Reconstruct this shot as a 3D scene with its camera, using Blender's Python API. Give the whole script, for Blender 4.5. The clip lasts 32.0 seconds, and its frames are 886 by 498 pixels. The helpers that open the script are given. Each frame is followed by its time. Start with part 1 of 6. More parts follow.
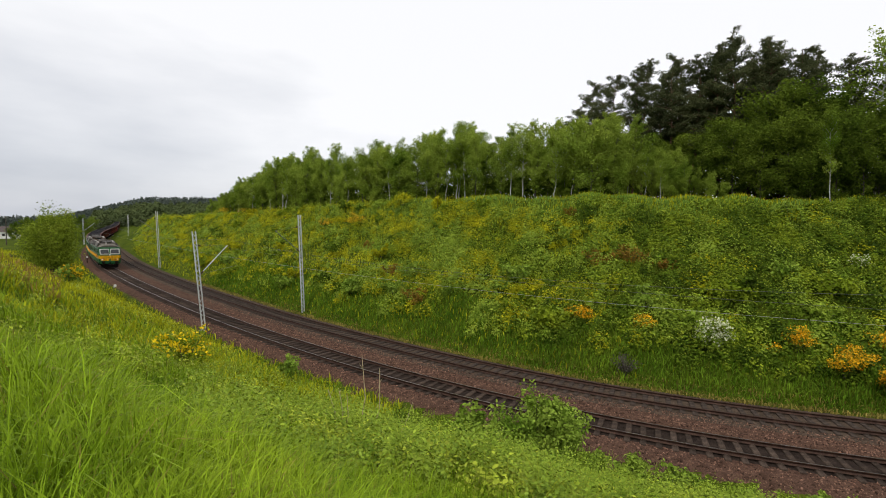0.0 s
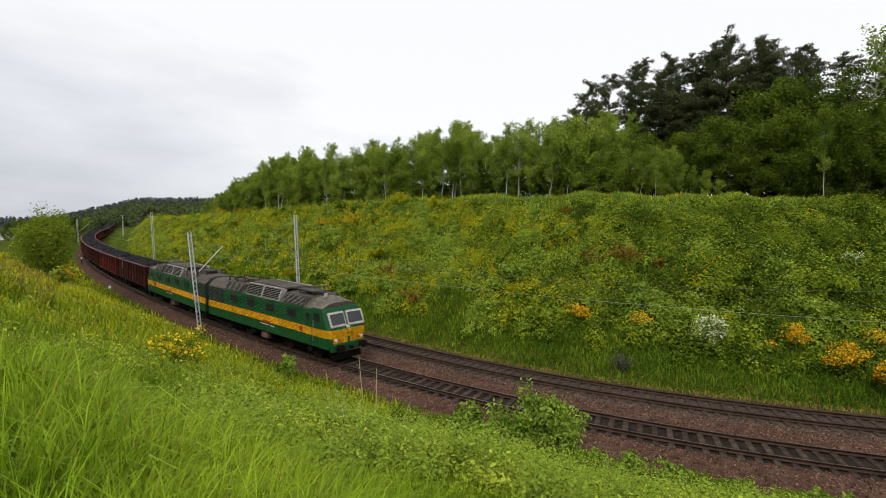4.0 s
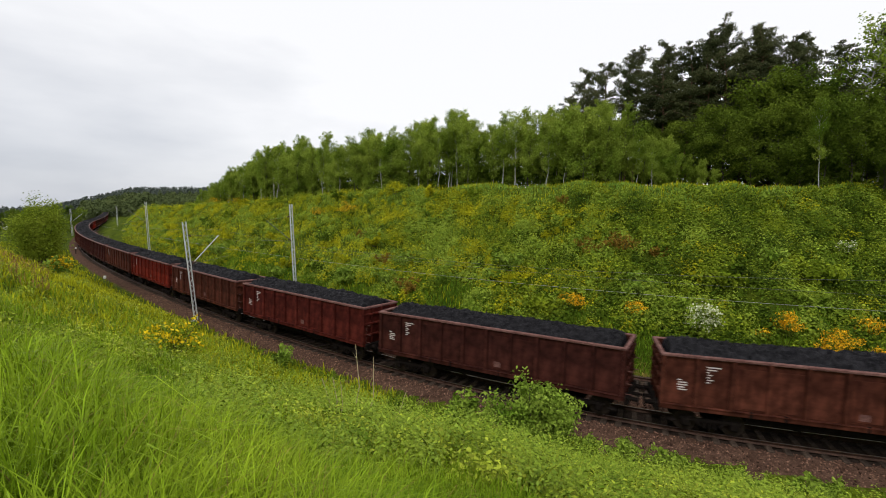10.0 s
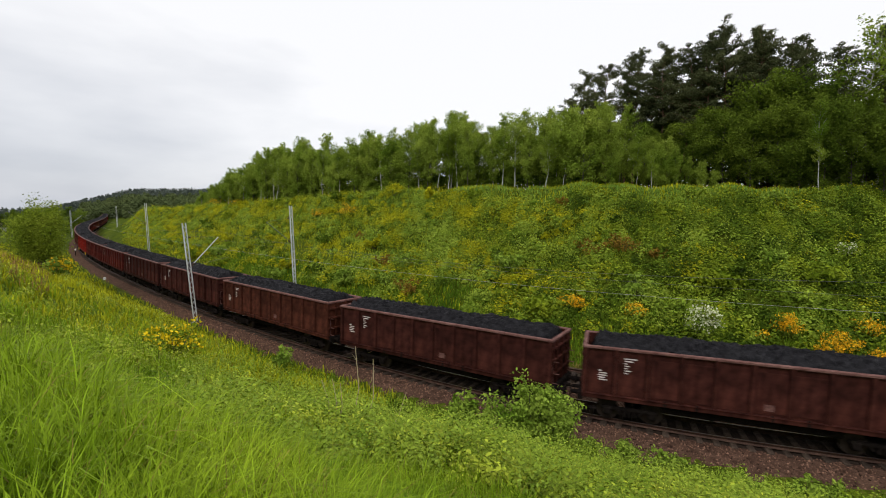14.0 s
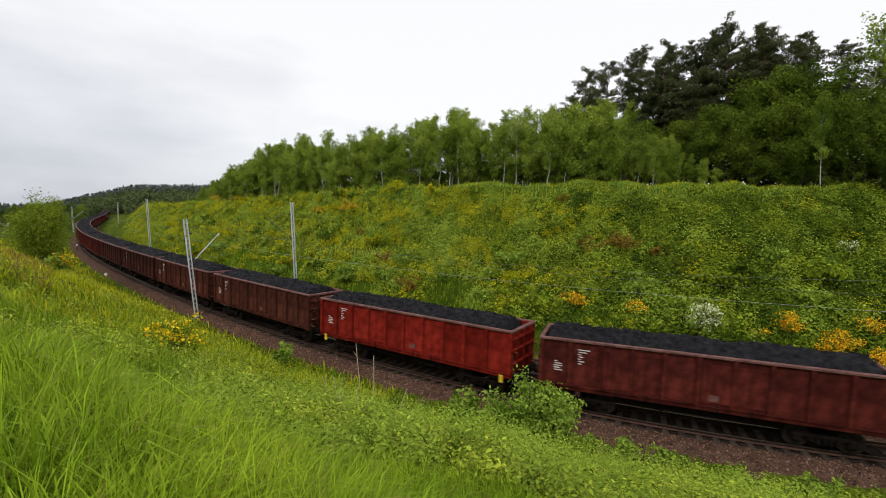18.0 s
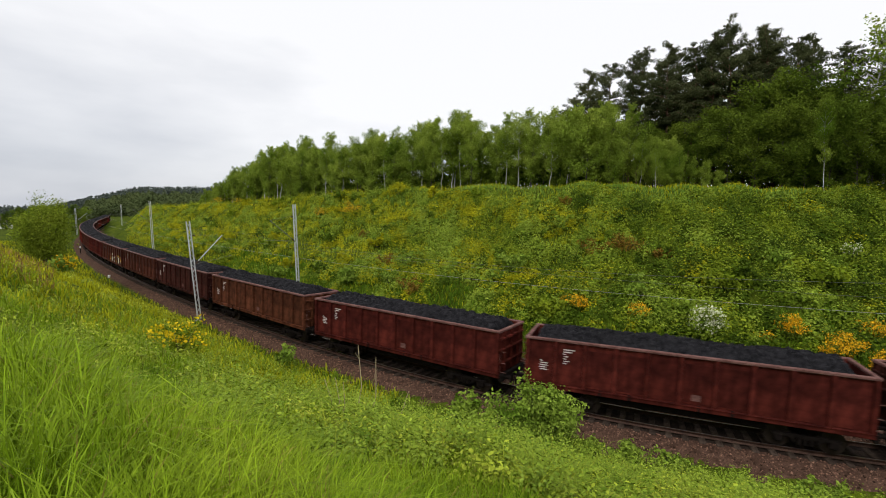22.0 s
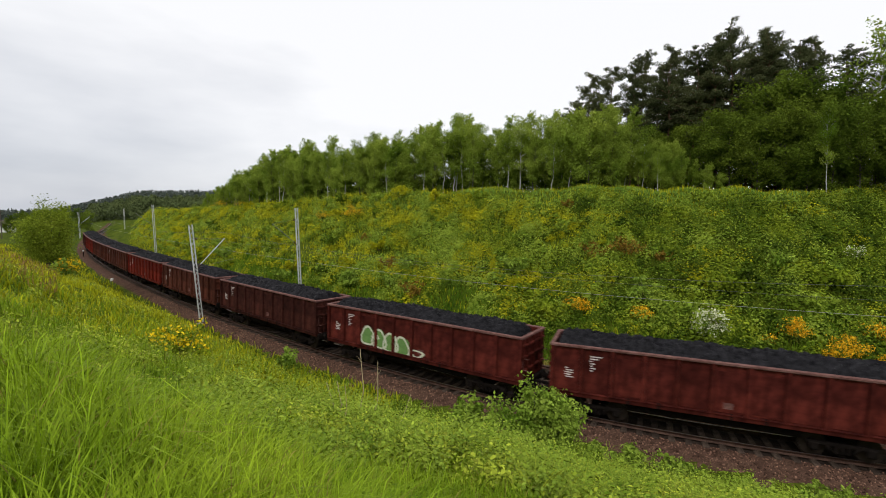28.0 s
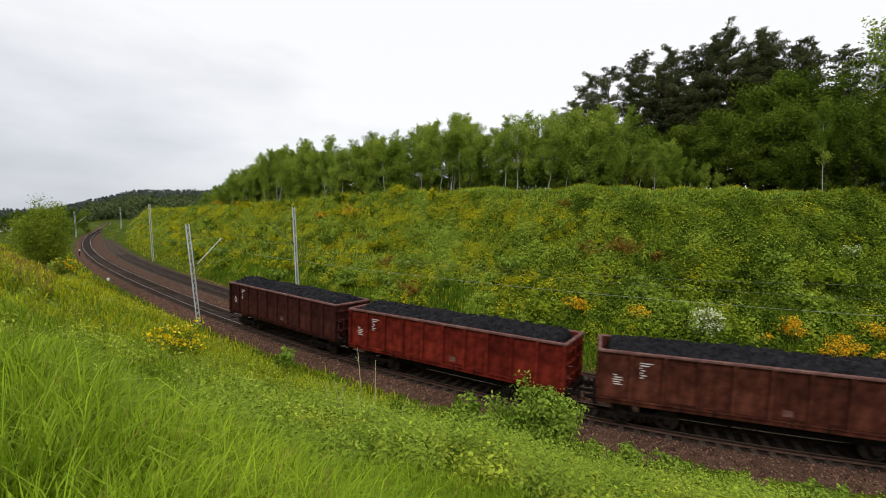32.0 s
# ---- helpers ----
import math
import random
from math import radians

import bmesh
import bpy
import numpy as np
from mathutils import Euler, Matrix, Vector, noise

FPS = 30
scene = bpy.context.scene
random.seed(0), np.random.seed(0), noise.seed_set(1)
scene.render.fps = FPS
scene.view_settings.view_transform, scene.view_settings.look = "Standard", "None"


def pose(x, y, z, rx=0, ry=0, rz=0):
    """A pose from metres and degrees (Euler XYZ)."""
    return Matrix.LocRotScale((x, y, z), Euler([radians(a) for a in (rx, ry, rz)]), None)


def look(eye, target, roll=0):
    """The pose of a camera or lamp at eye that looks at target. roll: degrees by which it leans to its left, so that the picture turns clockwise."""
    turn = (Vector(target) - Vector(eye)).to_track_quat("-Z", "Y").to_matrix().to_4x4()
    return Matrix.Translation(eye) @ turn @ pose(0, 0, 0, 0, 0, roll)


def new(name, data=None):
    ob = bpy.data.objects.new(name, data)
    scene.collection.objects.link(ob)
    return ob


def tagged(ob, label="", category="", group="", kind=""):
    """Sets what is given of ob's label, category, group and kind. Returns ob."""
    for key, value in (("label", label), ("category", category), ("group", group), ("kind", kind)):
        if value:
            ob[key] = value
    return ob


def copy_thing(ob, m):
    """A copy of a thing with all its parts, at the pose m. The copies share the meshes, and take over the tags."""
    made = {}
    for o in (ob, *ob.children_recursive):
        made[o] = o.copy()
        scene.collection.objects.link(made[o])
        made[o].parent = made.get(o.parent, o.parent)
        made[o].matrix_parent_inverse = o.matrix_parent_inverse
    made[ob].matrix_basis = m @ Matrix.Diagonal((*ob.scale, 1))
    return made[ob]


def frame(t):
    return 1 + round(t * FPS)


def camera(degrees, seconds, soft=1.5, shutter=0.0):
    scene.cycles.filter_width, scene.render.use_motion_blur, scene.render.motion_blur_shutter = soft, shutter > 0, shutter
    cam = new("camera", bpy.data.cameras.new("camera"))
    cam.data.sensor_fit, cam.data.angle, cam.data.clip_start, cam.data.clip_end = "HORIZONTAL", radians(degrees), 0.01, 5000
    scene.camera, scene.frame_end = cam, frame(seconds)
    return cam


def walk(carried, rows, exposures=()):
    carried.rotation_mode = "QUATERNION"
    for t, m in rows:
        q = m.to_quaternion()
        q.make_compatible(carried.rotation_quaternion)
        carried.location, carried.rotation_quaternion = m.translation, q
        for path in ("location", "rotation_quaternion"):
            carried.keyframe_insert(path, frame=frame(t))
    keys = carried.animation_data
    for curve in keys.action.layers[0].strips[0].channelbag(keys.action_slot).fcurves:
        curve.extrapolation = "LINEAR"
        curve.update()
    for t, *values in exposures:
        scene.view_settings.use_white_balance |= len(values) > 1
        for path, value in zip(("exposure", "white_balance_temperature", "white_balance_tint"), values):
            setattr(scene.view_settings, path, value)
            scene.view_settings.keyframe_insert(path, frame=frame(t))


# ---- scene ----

# ---------------------------------------------------------------- camera
EYE = (0.0, 0.0, 9.043)
cam = camera(85.9, 32.0, soft=0.95, shutter=0.18)


def aim(yaw, pitch, roll):
    """The camera's pose: degrees to the left, up, and of lean."""
    return pose(*EYE, 90 + pitch, 0, yaw) @ pose(0, 0, 0, 0, 0, roll)


PATH = [
    (0.0, 0.002, -3.335, 1.515),
    (0.5, 0.142, -3.280, 1.620),
    (1.0, 0.056, -3.115, 1.481),
    (1.5, 0.115, -3.150, 1.525),
    (2.0, 0.059, -3.189, 1.586),
    (2.5, -0.060, -3.251, 1.527),
    (3.0, -0.234, -3.153, 1.441),
    (3.5, -0.368, -3.248, 1.322),
    (5.5, -0.512, -3.990, 1.133),
    (6.0, -0.565, -4.121, 1.044),
    (6.5, -0.417, -4.132, 0.966),
    (7.0, -0.496, -4.235, 0.981),
    (7.5, -0.807, -4.454, 1.211),
    (8.0, -0.970, -4.494, 1.250),
    (8.5, -0.819, -4.533, 1.236),
    (9.0, -0.917, -4.902, 1.311),
    (9.5, -0.833, -4.785, 1.147),
    (10.0, -0.909, -4.667, 1.206),
    (10.5, -0.988, -4.785, 1.337),
    (11.0, -0.978, -4.766, 1.459),
    (11.5, -0.895, -4.544, 1.238),
    (12.0, -0.725, -4.410, 1.222),
    (12.5, -0.599, -4.207, 1.115),
    (13.0, -0.723, -4.135, 1.095),
    (13.5, -0.840, -4.071, 1.236),
    (14.0, -0.926, -4.477, 1.226),
    (14.5, -0.935, -4.448, 1.188),
    (16.5, -0.665, -4.645, 1.263),
    (17.0, -0.955, -4.866, 1.206),
    (17.5, -0.999, -4.888, 1.285),
    (18.0, -0.826, -4.842, 1.429),
    (18.5, -0.947, -4.888, 1.500),
    (19.0, -0.692, -4.753, 1.540),
    (19.5, -0.702, -4.805, 1.632),
    (20.0, -0.633, -4.798, 1.606),
    (20.5, -0.670, -4.644, 1.578),
    (21.0, -0.626, -4.542, 1.565),
    (21.5, -0.525, -4.509, 1.605),
    (22.0, -0.559, -4.598, 1.420),
    (22.5, -0.582, -4.571, 1.341),
    (23.0, -0.507, -4.516, 1.470),
    (23.5, -0.510, -4.464, 1.692),
    (24.0, -0.474, -4.327, 1.598),
    (24.5, -0.565, -4.383, 1.418),
    (25.0, -0.638, -4.426, 1.387),
    (25.5, -0.536, -4.497, 1.455),
    (27.5, -0.389, -4.397, 1.410),
    (28.0, -0.318, -4.220, 1.364),
    (28.5, -0.565, -4.229, 1.488),
    (29.0, -0.487, -4.446, 1.329),
    (29.5, -0.526, -4.398, 1.459),
    (30.0, -0.491, -4.274, 1.457),
    (30.5, -0.448, -4.058, 1.447),
    (31.0, -0.598, -4.185, 1.431),
    (31.5, -0.412, -4.101, 1.448),
    (32.0, -0.614, -4.277, 1.376),
]
walk(cam, [(t, aim(a, b, c)) for t, a, b, c in PATH])

# ---------------------------------------------------------------- light: an overcast day
world = bpy.data.worlds.new("overcast_sky")
scene.world = world
world.use_nodes = True
wn, wl = world.node_tree.nodes, world.node_tree.links
wn.clear()
w_out, w_bg = wn.new("ShaderNodeOutputWorld"), wn.new("ShaderNodeBackground")
w_sky = wn.new("ShaderNodeTexSky")
w_sky.sky_type, w_sky.sun_disc = "NISHITA", False
w_sky.sun_elevation, w_sky.sun_rotation = radians(50), radians(200)
w_gain = wn.new("ShaderNodeVectorMath")
w_gain.operation = "SCALE"
w_gain.inputs["Scale"].default_value = 0.10
w_co, w_map = wn.new("ShaderNodeTexCoord"), wn.new("ShaderNodeMapping")
w_map.inputs["Scale"].default_value = (1.0, 1.0, 3.2)
w_cloud = wn.new("ShaderNodeTexNoise")
w_cloud.inputs["Scale"].default_value, w_cloud.inputs["Detail"].default_value = 2.2, 5.0
w_lean, w_up = wn.new("ShaderNodeVectorMath"), wn.new("ShaderNodeMapRange")
w_lean.operation = "DOT_PRODUCT"
w_lean.inputs[1].default_value = (0.26, 0.0, 0.95)   # the cover thins upwards and to one side
w_up.inputs["From Min"].default_value, w_up.inputs["From Max"].default_value = -0.14, 0.42
w_add = wn.new("ShaderNodeMath")
w_add.operation, w_add.use_clamp = "MULTIPLY_ADD", True
w_add.inputs[1].default_value = 0.9
w_ramp = wn.new("ShaderNodeValToRGB")
w_ramp.color_ramp.elements[0].position, w_ramp.color_ramp.elements[0].color = 0.34, (0.54, 0.57, 0.64, 1)
w_ramp.color_ramp.elements[1].position, w_ramp.color_ramp.elements[1].color = 1.0, (1.04, 1.04, 1.06, 1)
w_mix = wn.new("ShaderNodeMix")
w_mix.data_type = "RGBA"
w_mix.inputs["Factor"].default_value = 0.92
wl.new(w_co.outputs["Generated"], w_map.inputs["Vector"])
wl.new(w_map.outputs["Vector"], w_cloud.inputs["Vector"])
wl.new(w_co.outputs["Generated"], w_lean.inputs[0])
wl.new(w_lean.outputs["Value"], w_up.inputs["Value"])
wl.new(w_up.outputs["Result"], w_add.inputs[0])
wl.new(w_cloud.outputs["Fac"], w_add.inputs[2])
wl.new(w_add.outputs[0], w_ramp.inputs["Fac"])
wl.new(w_sky.outputs["Color"], w_gain.inputs[0])
wl.new(w_gain.outputs["Vector"], w_mix.inputs["A"])
wl.new(w_ramp.outputs["Color"], w_mix.inputs["B"])
wl.new(w_mix.outputs["Result"], w_bg.inputs["Color"])
wl.new(w_bg.outputs[0], w_out.inputs["Surface"])
w_bg.inputs["Strength"].default_value = 1.0

sun = new("sun", bpy.data.lights.new("sun", "SUN"))
sun.data.energy, sun.data.angle, sun.data.color = 1.4, radians(20), (1.0, 0.97, 0.92)
sun.matrix_world = look((0, 0, 50), (14, 38, 0))


# ---------------------------------------------------------------- materials
def material(name, low, high, scale=4.0, rough=0.8, bump=0.0, metal=0.0, fine=0.0, pick="", spread=0.0, thin=0.0, spec=0.10, coord="Object", streak=0.0):
    """A procedural surface: two colours mixed by coarse and fine noise; pick adds a tint by island or object."""
    m = bpy.data.materials.new(name)
    m.use_nodes = True
    n, l = m.node_tree.nodes, m.node_tree.links
    b = n["Principled BSDF"]
    b.inputs["Roughness"].default_value, b.inputs["Metallic"].default_value = rough, metal
    b.inputs["Specular IOR Level"].default_value = spec
    tc = n.new("ShaderNodeTexCoord")
    where = n.new("ShaderNodeNewGeometry").outputs["Position"] if coord == "World" else tc.outputs[coord]
    a = n.new("ShaderNodeTexNoise")
    a.inputs["Scale"].default_value, a.inputs["Detail"].default_value, a.inputs["Roughness"].default_value = scale, 6.0, 0.65
    l.new(where, a.inputs["Vector"])
    mr = n.new("ShaderNodeMapRange")
    mr.inputs["From Min"].default_value, mr.inputs["From Max"].default_value = 0.32, 0.68
    l.new(a.outputs["Fac"], mr.inputs["Value"])
    mix = n.new("ShaderNodeMix")
    mix.data_type = "RGBA"
    mix.inputs["A"].default_value, mix.inputs["B"].default_value = (*low, 1), (*high, 1)
    l.new(mr.outputs["Result"], mix.inputs["Factor"])
    colour = mix.outputs["Result"]
    if fine:
        f = n.new("ShaderNodeTexNoise")
        f.inputs["Scale"].default_value, f.inputs["Detail"].default_value = fine, 3.0
        l.new(where, f.inputs["Vector"])
        v = n.new("ShaderNodeMapRange")
        v.inputs["From Min"].default_value, v.inputs["From Max"].default_value = 0.3, 0.7
        v.inputs["To Min"].default_value, v.inputs["To Max"].default_value = 0.6, 1.35
        l.new(f.outputs["Fac"], v.inputs["Value"])
        s = n.new("ShaderNodeVectorMath")
        s.operation = "SCALE"
        l.new(colour, s.inputs[0])
        l.new(v.outputs["Result"], s.inputs["Scale"])
        colour = s.outputs["Vector"]
    if streak:
        mp = n.new("ShaderNodeMapping")
        mp.inputs["Scale"].default_value = (2.6, 2.6, 0.22)
        l.new(where, mp.inputs["Vector"])
        f2 = n.new("ShaderNodeTexNoise")
        f2.inputs["Scale"].default_value, f2.inputs["Detail"].default_value = 1.6, 5.0
        l.new(mp.outputs["Vector"], f2.inputs["Vector"])
        v = n.new("ShaderNodeMapRange")
        v.inputs["From Min"].default_value, v.inputs["From Max"].default_value = 0.35, 0.65
        v.inputs["To Min"].default_value, v.inputs["To Max"].default_value = 1 - streak, 1 + streak * 0.6
        l.new(f2.outputs["Fac"], v.inputs["Value"])
        s = n.new("ShaderNodeVectorMath")
        s.operation = "SCALE"
        l.new(colour, s.inputs[0])
        l.new(v.outputs["Result"], s.inputs["Scale"])
        colour = s.outputs["Vector"]
    if pick:
        rnd = n.new("ShaderNodeNewGeometry").outputs["Random Per Island"] if pick == "island" else n.new("ShaderNodeObjectInfo").outputs["Random"]
        v = n.new("ShaderNodeMapRange")
        v.inputs["To Min"].default_value, v.inputs["To Max"].default_value = 1 - spread, 1 + spread
        l.new(rnd, v.inputs["Value"])
        s = n.new("ShaderNodeVectorMath")
        s.operation = "SCALE"
        l.new(colour, s.inputs[0])
        l.new(v.outputs["Result"], s.inputs["Scale"])
        colour = s.outputs["Vector"]
    l.new(colour, b.inputs["Base Color"])
    if bump:
        bp = n.new("ShaderNodeBump")
        bp.inputs["Strength"].default_value, bp.inputs["Distance"].default_value = bump, 0.05
        l.new((f if fine else a).outputs["Fac"], bp.inputs["Height"])
        l.new(bp.outputs["Normal"], b.inputs["Normal"])
    if thin:
        tr = n.new("ShaderNodeBsdfTranslucent")
        l.new(colour, tr.inputs["Color"])
        ms = n.new("ShaderNodeMixShader")
        ms.inputs["Fac"].default_value = thin
        l.new(b.outputs[0], ms.inputs[1])
        l.new(tr.outputs[0], ms.inputs[2])
        l.new(ms.outputs[0], n["Material Output"].inputs["Surface"])
    return m


M = {
    "earth": material("meadow_ground", (0.030, 0.052, 0.004), (0.085, 0.110, 0.010), 0.35, 0.95, 0.5, fine=6.0, spec=0.03, coord="World"),
    "ballast": material("ballast_bed", (0.054, 0.029, 0.020), (0.122, 0.070, 0.049), 2.5, 0.95, 0.8, fine=22.0, spec=0.04, coord="World"),
    # Oil stains, with the shade under the train also put into the colour
    "oiled": material("oil_stained_shaded_ballast", (0.016, 0.011, 0.009), (0.044, 0.031, 0.024), 2.5, 0.9, 0.8, fine=20.0, spec=0.05, coord="World"),
    "stone": material("ballast_stone", (0.062, 0.033, 0.022), (0.225, 0.128, 0.090), 3.0, 0.9, pick="island", spread=0.85, spec=0.06, coord="World"),
    "old_ballast": material("old_ballast", (0.042, 0.031, 0.022), (0.105, 0.074, 0.053), 2.0, 0.95, 0.8, fine=18.0, spec=0.05, coord="World"),
    "rail": material("rusty_rail", (0.035, 0.020, 0.015), (0.085, 0.048, 0.035), 3.0, 0.6, 0.2, metal=0.3, fine=30),
    "rail_top": material("worn_rail_head", (0.20, 0.17, 0.16), (0.32, 0.29, 0.28), 1.0, 0.35, metal=0.9),
    "sleeper": material("grimy_sleeper", (0.036, 0.025, 0.019), (0.080, 0.057, 0.043), 3.0, 0.9, 0.4, fine=25, pick="object", spread=0.3),
    "old_sleeper": material("dark_wooden_sleeper", (0.035, 0.027, 0.022), (0.075, 0.055, 0.043), 4.0, 0.9, 0.4, fine=25),
    "grass": material("grass_blades", (0.078, 0.160, 0.004), (0.300, 0.410, 0.020), 0.55, 0.5, pick="island", spread=0.42, thin=0.22, spec=0.06, coord="World"),
    "meadow": material("meadow_grass", (0.250, 0.280, 0.009), (0.520, 0.500, 0.022), 0.22, 0.8, pick="island", spread=0.45, thin=0.4, spec=0.04, coord="World"),
    "shade_grass": material("shade_tinted_slope_grass", (0.055, 0.098, 0.006), (0.150, 0.190, 0.012), 0.3, 0.8, pick="island", spread=0.35, thin=0.35, spec=0.04, coord="World"),
    "foot_grass": material("lush_foot_grass", (0.060, 0.135, 0.008), (0.175, 0.275, 0.018), 0.5, 0.75, pick="island", spread=0.35, thin=0.25, spec=0.06, coord="World"),
    "herb": material("herb_leaves", (0.100, 0.172, 0.006), (0.480, 0.530, 0.048), 1.1, 0.55, pick="island", spread=0.45, thin=0.18, spec=0.12, coord="World"),
    "bramble": material("bramble_leaves", (0.072, 0.125, 0.006), (0.285, 0.350, 0.022), 0.6, 0.75, pick="island", spread=0.3, thin=0.14, spec=0.05, coord="World"),
    # Darker bramble copy, commoner to the right, edge darkening put into leaf colour
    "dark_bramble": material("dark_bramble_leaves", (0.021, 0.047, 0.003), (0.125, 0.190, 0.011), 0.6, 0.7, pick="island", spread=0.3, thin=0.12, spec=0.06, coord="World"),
    "slope_shoot": material("bramble_shoot_leaves", (0.120, 0.180, 0.010), (0.345, 0.400, 0.034), 0.7, 0.7, pick="island", spread=0.25, thin=0.18, spec=0.08, coord="World"),
    "crest_grass": material("short_crest_grass", (0.150, 0.270, 0.035), (0.270, 0.390, 0.060), 0.5, 0.8, pick="island", spread=0.3, thin=0.2, spec=0.04, coord="World"),
    "shrub": material("shrub_leaves", (0.100, 0.180, 0.014), (0.300, 0.400, 0.056), 1.0, 0.7, pick="island", spread=0.4, thin=0.18, spec=0.04, coord="World"),
    "aspen": material("young_tree_leaves", (0.125, 0.205, 0.018), (0.380, 0.465, 0.070), 0.22, 0.7, pick="island", spread=0.4, thin=0.5, spec=0.04, coord="World"),
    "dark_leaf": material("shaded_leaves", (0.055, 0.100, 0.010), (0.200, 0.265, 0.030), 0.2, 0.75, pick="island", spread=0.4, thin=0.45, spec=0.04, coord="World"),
    "needle": material("pine_needles", (0.050, 0.064, 0.026), (0.125, 0.138, 0.058), 0.25, 0.8, pick="island", spread=0.45, thin=0.3, spec=0.04, coord="World"),
    "bark": material("grey_bark", (0.05, 0.045, 0.035), (0.13, 0.115, 0.09), 3.0, 0.9, 0.5, fine=20),
    "birch_bark": material("birch_bark", (0.25, 0.24, 0.21), (0.62, 0.60, 0.55), 2.5, 0.8, 0.3, fine=14),
    "pine_bark": material("pine_bark", (0.09, 0.06, 0.042), (0.24, 0.145, 0.085), 1.2, 0.9, 0.6, fine=12),
    # Paler and bluer than near trees: distance haze put into the leaf colour
    "far_wood": material("hazed_far_wood_leaves", (0.075, 0.094, 0.082), (0.120, 0.142, 0.118), 0.02, 0.9, pick="island", spread=0.18, thin=0.25, spec=0.04, coord="World"),
    "far_leaf": material("far_broadleaf_crowns", (0.065, 0.088, 0.034), (0.115, 0.140, 0.050), 0.03, 0.9, pick="island", spread=0.2, thin=0.2, spec=0.04, coord="World"),
    "willow": material("willow_leaves", (0.120, 0.180, 0.012), (0.290, 0.350, 0.036), 0.5, 0.75, pick="island", spread=0.4, thin=0.4, spec=0.04, coord="World"),
    "pale_herb": material("pale_herb_leaves", (0.095, 0.170, 0.010), (0.335, 0.430, 0.048), 0.7, 0.7, pick="island", spread=0.3, thin=0.18, spec=0.06, coord="World"),
    "olive": material("olive_scrub_leaves", (0.175, 0.192, 0.005), (0.520, 0.495, 0.017), 0.6, 0.8, pick="island", spread=0.3, thin=0.15, spec=0.04, coord="World"),
    "screen": material("cab_windscreen_glass", (0.008, 0.009, 0.010), (0.020, 0.022, 0.024), 1.0, 0.06, spec=0.6),
    "red_grass": material("reddish_grass_heads", (0.20, 0.12, 0.035), (0.34, 0.22, 0.07), 0.6, 0.85, pick="island", spread=0.4, thin=0.3, spec=0.04, coord="World"),
    "broom": material("broom_flowers", (0.80, 0.52, 0.008), (0.90, 0.68, 0.02), 3.0, 0.6, pick="island", spread=0.15, thin=0.2, coord="World"),
    "gorse": material("orange_broom_flowers", (0.700, 0.360, 0.008), (0.900, 0.540, 0.020), 1.5, 0.6, pick="island", spread=0.25, thin=0.2, coord="World"),
    "white_flower": material("elder_flowers", (0.520, 0.540, 0.340), (0.780, 0.790, 0.560), 3.0, 0.7, pick="island", spread=0.2, thin=0.2, coord="World"),
    "rust_leaf": material("withered_leaves", (0.16, 0.105, 0.014), (0.31, 0.185, 0.028), 1.5, 0.8, pick="island", spread=0.35, thin=0.3, coord="World"),
    "dry_grass": material("dry_weeds", (0.15, 0.13, 0.028), (0.32, 0.25, 0.06), 0.6, 0.8, pick="island", spread=0.4, thin=0.2, coord="World"),
    "dry": material("dry_stalk", (0.36, 0.29, 0.17), (0.55, 0.46, 0.29), 5.0, 0.9),
    "galvanised": material("weathered_galvanised_steel", (0.46, 0.47, 0.47), (0.68, 0.69, 0.69), 3.0, 0.6, metal=0.15, fine=25),
    "concrete": material("grey_concrete", (0.24, 0.23, 0.21), (0.40, 0.38, 0.35), 4.0, 0.9, 0.3, fine=30),
    "wire": material("overhead_wire", (0.100, 0.110, 0.090), (0.170, 0.180, 0.150), 2.0, 0.5),
    "contact_wire": material("bright_contact_wire", (0.30, 0.31, 0.28), (0.44, 0.45, 0.42), 2.0, 0.5),
    "insulator": material("brown_insulator", (0.05, 0.03, 0.02), (0.09, 0.05, 0.03), 3.0, 0.3),
    "white_wall": material("white_render", (0.62, 0.61, 0.58), (0.78, 0.77, 0.74), 1.0, 0.9),
    "roof_tile": material("dark_roof", (0.07, 0.055, 0.05), (0.14, 0.11, 0.10), 2.0, 0.8),
    "glass": material("dark_glass", (0.010, 0.012, 0.013), (0.022, 0.025, 0.027), 2.0, 0.12, spec=0.28),
    "coal": material("coal", (0.001, 0.001, 0.002), (0.022, 0.021, 0.024), 3.2, 0.5, 1.0, fine=11.0, spec=0.08),
    "under": material("dirty_running_gear", (0.005, 0.004, 0.004), (0.016, 0.012, 0.010), 4.0, 0.85, 0.3, fine=18, spec=0.05),
    "wheel": material("steel_wheel", (0.025, 0.020, 0.017), (0.060, 0.046, 0.038), 3.0, 0.5, metal=0.5),
    "rim": material("wagon_rim", (0.095, 0.040, 0.034), (0.200, 0.105, 0.092), 1.5, 0.7, 0.2, fine=14),
    "marking": material("white_stencil", (0.420, 0.360, 0.340), (0.720, 0.670, 0.640), 6.0, 0.8),
    "yellow": material("yellow_paint", (0.62, 0.42, 0.02), (0.75, 0.52, 0.04), 4.0, 0.6),
    "tag_white": material("pale_spray_paint", (0.50, 0.52, 0.40), (0.68, 0.70, 0.55), 3.0, 0.7),
    "tag_cream": material("cream_spray_paint", (0.46, 0.42, 0.30), (0.66, 0.62, 0.48), 3.0, 0.7),
    "tag_green": material("green_spray_paint", (0.10, 0.20, 0.06), (0.17, 0.30, 0.09), 3.0, 0.7),
    "tag_orange": material("orange_spray_paint", (0.50, 0.25, 0.02), (0.66, 0.36, 0.04), 3.0, 0.7),
